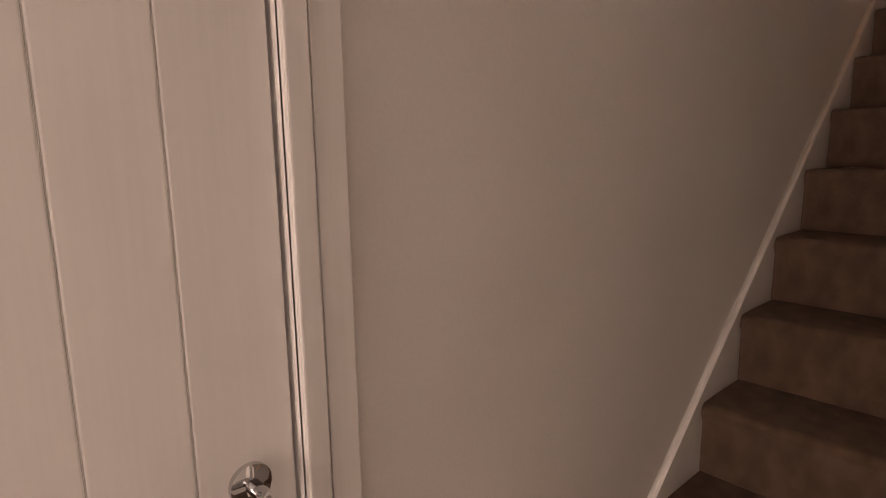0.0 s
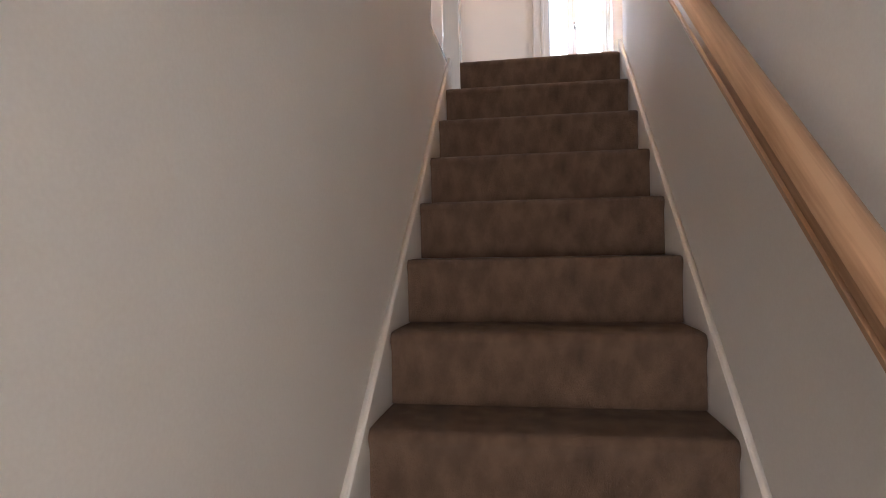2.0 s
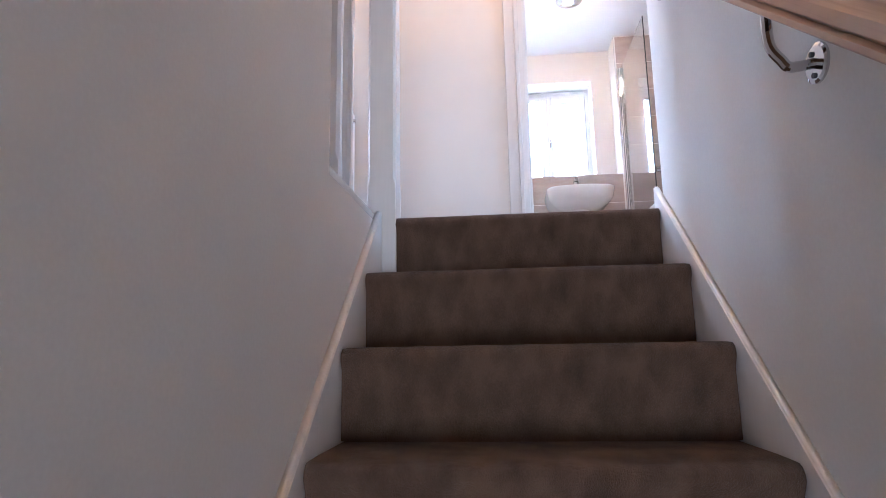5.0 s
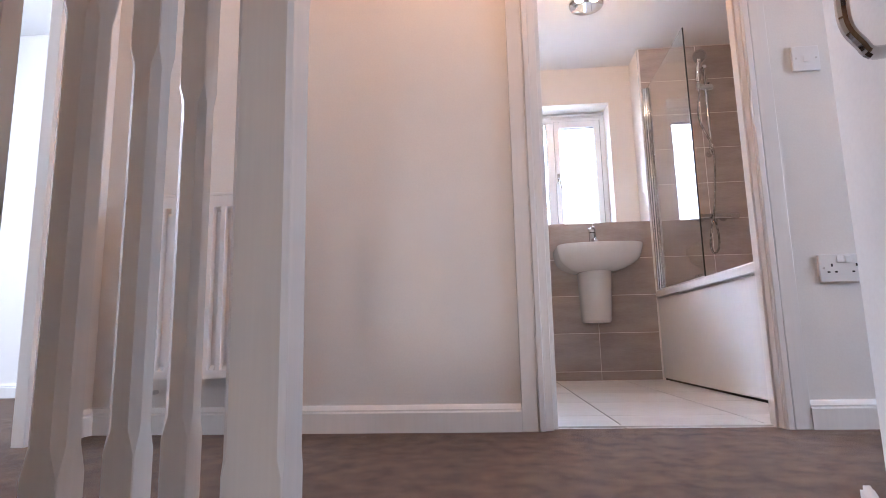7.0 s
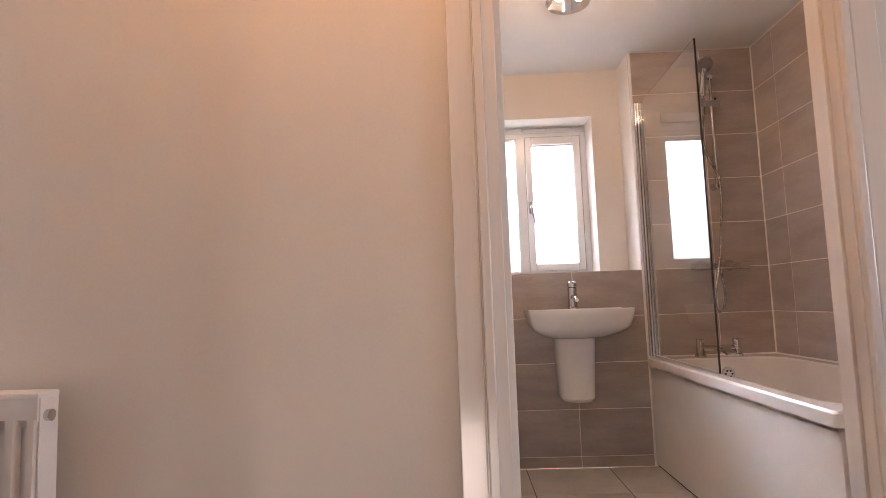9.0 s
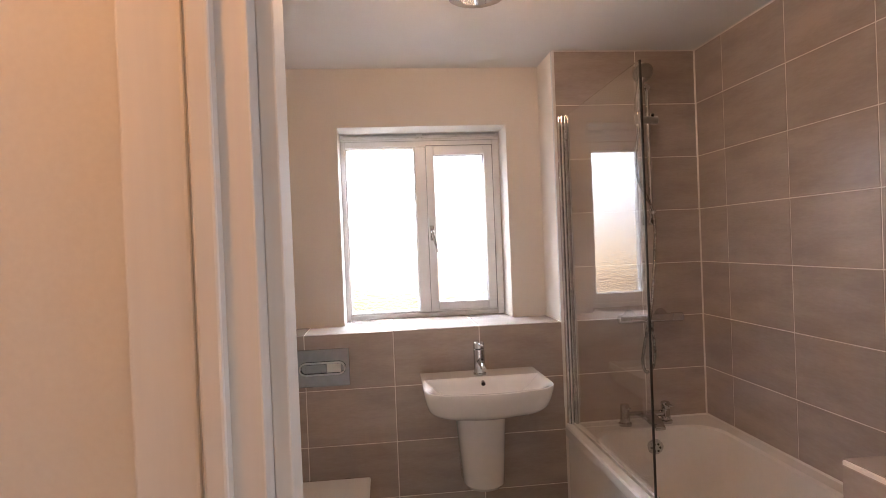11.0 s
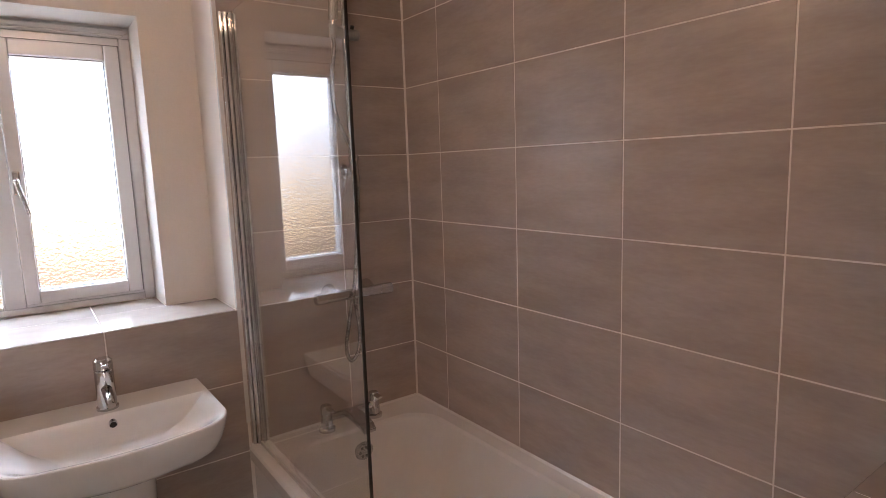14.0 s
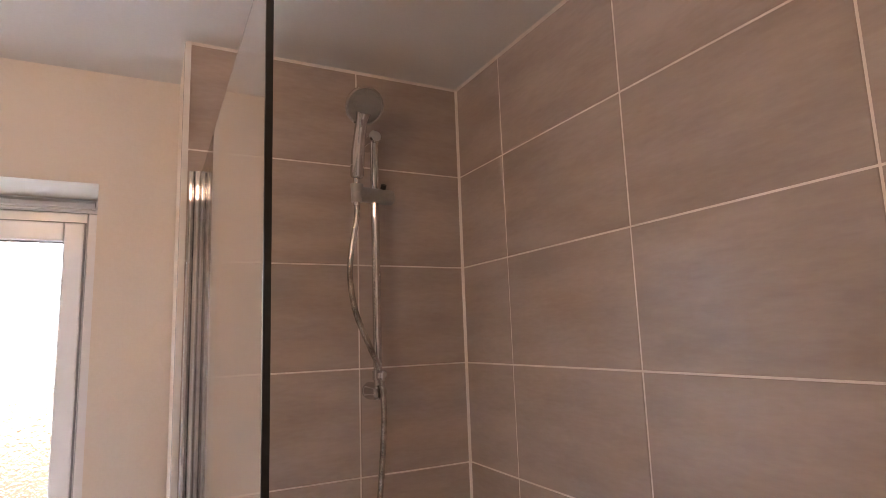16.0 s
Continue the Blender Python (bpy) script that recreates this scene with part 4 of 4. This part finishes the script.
bead = 0.007
bm = bmesh.new()
prism(bm, [(XR, RIM - 0.002), (XR - bead, RIM - 0.002), (XR, RIM + bead)], "y", 1.59, YF)
part("seal_bead", bm, ACRYLIC, bath, "white silicone bead")
bm = bmesh.new()
prism(bm, [(YF, RIM - 0.002), (YF - bead, RIM - 0.002), (YF, RIM + bead)], "x", 1.44, XR)
part("seal_bead", bm, ACRYLIC, bath, "white silicone bead")
bm = bmesh.new()
prism(bm, [(XR, YF), (XR - 0.006, YF), (XR, YF - 0.006)], "z", RIM, TOP)
setting("trim_corner", bm, GROUT, "pale grout line in the tiled corner", "trim")
bm = bmesh.new()
prism(bm, [(XR, TOP), (XR - 0.006, TOP), (XR, TOP - 0.005)], "y", Y2, YF)
setting("trim_ceiling", bm, GROUT, "pale sealant line between tiles and ceiling", "trim")
bm = bmesh.new()
prism(bm, [(YF, TOP), (YF - 0.006, TOP), (YF, TOP - 0.005)], "x", XT, XR)
setting("trim_ceiling", bm, GROUT, "pale sealant line over the shower wall", "trim")

# ---- bath screen ----
scr = thing("bath_screen", (1.47, 3.19, RIM), "clear glass bath screen in a chrome wall channel", "bath screen")
SX0, SX1, SY1, SZ = 1.472, 1.469, 2.387, 2.03
for x, w, y in ((1.452, 0.007, YF - 0.010), (1.466, 0.0085, YF - 0.014), (1.484, 0.0095, YF - 0.016), (1.5, 0.006, YF - 0.010)):
    bm = bmesh.new()
    tube(bm, [(x, y, RIM + 0.005), (x, y, 2.026)], w, 14)
    part("channel_rib", bm, CHROME, scr, "polished chrome channel rib")
part("channel", boxes((1.448, YF - 0.012, RIM + 0.004, 1.504, YF + 0.002, 2.024)), CHROME, scr, "polished chrome wall channel")
bm = bmesh.new()
prism(bm, [(YF - 0.022, RIM + 0.012), (SY1, RIM + 0.012), (SY1, SZ), (YF - 0.022, 2.016)], "x", SX0 - 0.003, SX0 + 0.003)
gp = part("glass_panel", bm, SCREEN_GLASS, scr, "clear toughened glass pane")
gp.visible_shadow = False
part("edge_seal", boxes((SX0 - 0.0035, SY1 - 0.005, RIM + 0.006, SX0 + 0.0035, SY1 - 0.0005, SZ)), BLACK, scr, "dark polished glass edge")
part("bottom_seal", boxes((SX0 - 0.006, SY1, RIM + 0.001, SX0 + 0.006, YF - 0.02, RIM + 0.014), bevel=0.002), BRUSHED, scr, "clear rubber drip seal")

# ---- shower ----
sh = thing("shower_set", (1.85, YF, 1.05), "chrome riser rail shower with hand set and hose", "shower")
RXX, RY = 1.864, YF - 0.055
bm = bmesh.new()
tube(bm, [(RXX, RY, 1.505), (RXX, RY, 2.155)], 0.0105, 16)
part("riser_rail", bm, CHROME, sh)
for z in (2.142, 1.522):
    bm = bmesh.new()
    tube(bm, [(RXX, YF + 0.001, z), (RXX, YF - 0.012, z), (RXX, YF - 0.03, z), (RXX, RY - 0.012, z), (RXX, RY - 0.016, z)], [0.021, 0.021, 0.014, 0.0165, 0.013], 20)
    part("rail_bracket", bm, CHROME, sh)
SZZ = 1.992
bm = bmesh.new()
tube(bm, [(RXX - 0.012, RY - 0.004, SZZ), (RXX - 0.010, RY - 0.004, SZZ), (RXX + 0.042, RY - 0.004, SZZ - 0.002), (RXX + 0.046, RY - 0.004, SZZ - 0.002)], [0.015, 0.0195, 0.0185, 0.014], 20)
sl = part("slider", bm, GREY_PLASTIC, sh, "satin grey sliding hand set holder")
hx, hy = RXX - 0.052, RY - 0.016
bm = bmesh.new()
tube(bm, [(RXX - 0.012, RY - 0.006, SZZ), (hx + 0.002, RY - 0.012, SZZ), (hx - 0.002, RY - 0.013, SZZ)], [0.0185, 0.0195, 0.015], 20)
tube(bm, [(hx, hy + 0.001, SZZ - 0.022), (hx, hy - 0.003, SZZ + 0.022)], [0.0125, 0.0155], 16)
part("cradle", bm, GREY_PLASTIC, sl)
bm = bmesh.new()
tube(bm, [(RXX + 0.014, RY - 0.02, SZZ + 0.015), (RXX + 0.014, RY - 0.026, SZZ + 0.024)], 0.007, 12)
part("lock_button", bm, BLACK, sl)
bm = bmesh.new()
tube(bm, [(hx, hy, SZZ - 0.03), (hx, hy - 0.002, SZZ + 0.036), (hx, hy - 0.003, SZZ + 0.038), (hx, hy - 0.004, SZZ + 0.044), (hx, hy - 0.012, 2.09), (hx + 0.001, hy - 0.024, 2.13), (hx + 0.002, hy - 0.036, 2.16), (hx + 0.003, hy - 0.046, 2.178)], [0.0085, 0.0085, 0.0145, 0.0165, 0.0165, 0.0145, 0.015, 0.019], 20)
hand = part("hand_set", bm, CHROME, sh, "chrome shower hand set")
bm = bmesh.new()
c = Vector((hx + 0.004, hy - 0.05, 2.194))
d = Vector((0.0, -0.78, -0.55)).normalized()
tube(bm, [c - d * 0.022, c - d * 0.012, c + d * 0.006], [0.02, 0.043, 0.047], 28)
hd = part("shower_head", bm, CHROME, hand)
bm = bmesh.new()
tube(bm, [c + d * 0.004, c + d * 0.0085], [0.044, 0.041], 28)
part("spray_face", bm, noise_mat("grey_nozzle_plastic", (0.16, 0.15, 0.145), (0.22, 0.21, 0.2), 0.4, 20, 150, 0.4), hd, "grey spray plate")
VZ, VY = 1.072, YF - 0.062
bm = bmesh.new()
tube(bm, [(1.688, VY, VZ), (1.692, VY, VZ), (1.74, VY, VZ), (1.742, VY, VZ), (1.942, VY, VZ), (1.944, VY, VZ), (1.992, VY, VZ), (1.996, VY, VZ)], [0.016, 0.021, 0.021, 0.0195, 0.0195, 0.021, 0.021, 0.016], 20)
for x in (1.768, 1.918):
    tube(bm, [(x, YF + 0.001, VZ + 0.006), (x, YF - 0.008, VZ + 0.006), (x, VY, VZ)], [0.031, 0.029, 0.014], 20)
tube(bm, [(1.843, VY, VZ - 0.015), (1.843, VY, VZ - 0.04)], 0.0105, 12)
vl = part("thermostatic_valve", bm, CHROME, sh, "chrome thermostatic bar valve")
hose = spline([(hx, hy, SZZ - 0.026), (hx - 0.002, hy - 0.004, 1.93), (hx - 0.016, hy - 0.008, 1.86), (hx - 0.022, hy - 0.010, 1.79), (hx - 0.010, hy - 0.010, 1.71), (hx + 0.020, hy - 0.010, 1.635), (RXX - 0.008, RY - 0.022, 1.585), (RXX + 0.001, RY - 0.024, 1.54), (RXX + 0.004, RY - 0.024, 1.47), (RXX - 0.002, RY - 0.026, 1.38), (RXX - 0.014, RY - 0.030, 1.27), (RXX - 0.032, RY - 0.034, 1.12), (RXX - 0.062, RY - 0.03, 0.97), (RXX - 0.072, RY - 0.018, 0.875), (RXX - 0.052, RY - 0.01, 0.822), (RXX - 0.020, RY - 0.008, 0.85), (RXX - 0.009, RY - 0.006, 0.93), (1.843, VY, VZ - 0.036)], 12)
bm = bmesh.new()
tube(bm, hose, [0.0066 + 0.0007 * (i % 2) for i in range(len(hose))], 10)
part("hose", bm, STEEL_HOSE, sh, "flexible steel shower hose")
bm = bmesh.new()
tube(bm, [(RXX + 0.002, RY - 0.023, 1.552), (RXX, RY - 0.023, 1.557), (RXX, RY - 0.023, 1.568), (RXX - 0.001, RY - 0.023, 1.572)], [0.009, 0.0135, 0.0135, 0.009], 14)
tube(bm, [(RXX, RY, 1.550), (RXX, RY, 1.572)], 0.0135, 14)
part("hose_clip", bm, CHROME, sh)

# ---- garden ----
fence = thing("garden_fence", (0.8, 7.0, HALL), "brown timber garden fence seen through the window", "fence")
for k in range(24):
    part("board", boxes((-4.0 + 0.42 * k, 6.98, HALL - 0.1, -3.59 + 0.42 * k, 7.0, 0.85 + 0.02 * (k % 2))), BRICK, fence)

# ---- tiles ----
tile_cache = {}
def tile_piece(w, h, material, parent, m):
    """A slab with chamfered face edges, its face looking along -y in its own frame, one mesh for each size."""
    key = (round(w, 3), round(h, 3), material.name)
    if key not in tile_cache:
        bm = bmesh.new()
        c = 0.0012
        def ring(y, i):
            return [(-w / 2 + i, y, -h / 2 + i), (w / 2 - i, y, -h / 2 + i), (w / 2 - i, y, h / 2 - i), (-w / 2 + i, y, h / 2 - i)]
        loft(bm, [ring(0.0085, 0), ring(c, 0), ring(0.0, c)])
        me = bpy.data.meshes.new("tile")
        bm.to_mesh(me)
        bm.free()
        me.materials.append(material)
        tile_cache[key] = me
    ob = new("tile", tile_cache[key])
    ob.parent = parent
    ob.matrix_local = m
    return ob


J = 0.0036
def tile_wall(parent, us, vs, place, material=TILE, joint=J):
    """Tiles between the joint lines us and vs; place(u, v) gives the pose of a tile's middle."""
    for a, b in zip(us, us[1:]):
        for p, q in zip(vs, vs[1:]):
            w, h = abs(b - a) - joint, abs(q - p) - joint
            if w > 0.004 and h > 0.004:
                wob = pose(0, random.uniform(-0.0004, 0.0004), 0, random.uniform(-0.05, 0.05), 0, random.uniform(-0.05, 0.05))
                tile_piece(w, h, material, parent, place((a + b) / 2, (p + q) / 2) @ wob)


upright = [2.335, 2.08, 1.8275, 1.575, 1.3225, 1.07, 0.8175, 0.565]
tile_wall(wall_right, [YF, 2.987, 2.5895, 2.192, 1.7945, 1.397, Y2], upright, lambda u, v: pose(XR, u, v, 0, 0, -90))
tile_wall(wall_shower, [XT + 0.006, 1.838, XR], upright, lambda u, v: pose(u, YF, v))
tile_wall(ledge, [XL, 0.247, 0.645, 1.041, XT], [LEDGE, 0.8175, 0.565, 0.3125, 0.06, 0.0], lambda u, v: pose(u, YF, v))
tile_wall(ledge, [XL, 0.247, 0.645, 1.041, XT - 0.006], [YF, YW], lambda u, v: pose(u, v, LEDGE, -90, 0, 0), SILL_TILE)
tile_wall(ledge, [WX0, 0.645, 1.041, WX1], [YW, YG - 0.012], lambda u, v: pose(u, v, LEDGE, -90, 0, 0), SILL_TILE)
tile_wall(boxing, [XT + 0.008, 1.838, XR], [Y2, 1.5585], lambda u, v: pose(u, v, 1.029, -90, 0, 0), SILL_TILE)
tile_wall(boxing, [XT + 0.010, 1.838, XR], [1.022, 0.8175, 0.585], lambda u, v: pose(u, 1.555, v, 0, 0, 180))
tile_wall(boxing, [Y2, 1.555], [1.022, 0.8175, 0.565, 0.3125, 0.06], lambda u, v: pose(XT + 0.002, u, v, 0, 0, -90))
tile_wall(floor_bath, [XL, 0.285, 0.735, 1.185, 1.46], [Y2 - 0.05, 1.415, 1.868, 2.32, 2.772, YF], lambda u, v: pose(u, v, 0.0, -90, 0, 0), FLOOR_TILE, 0.005)
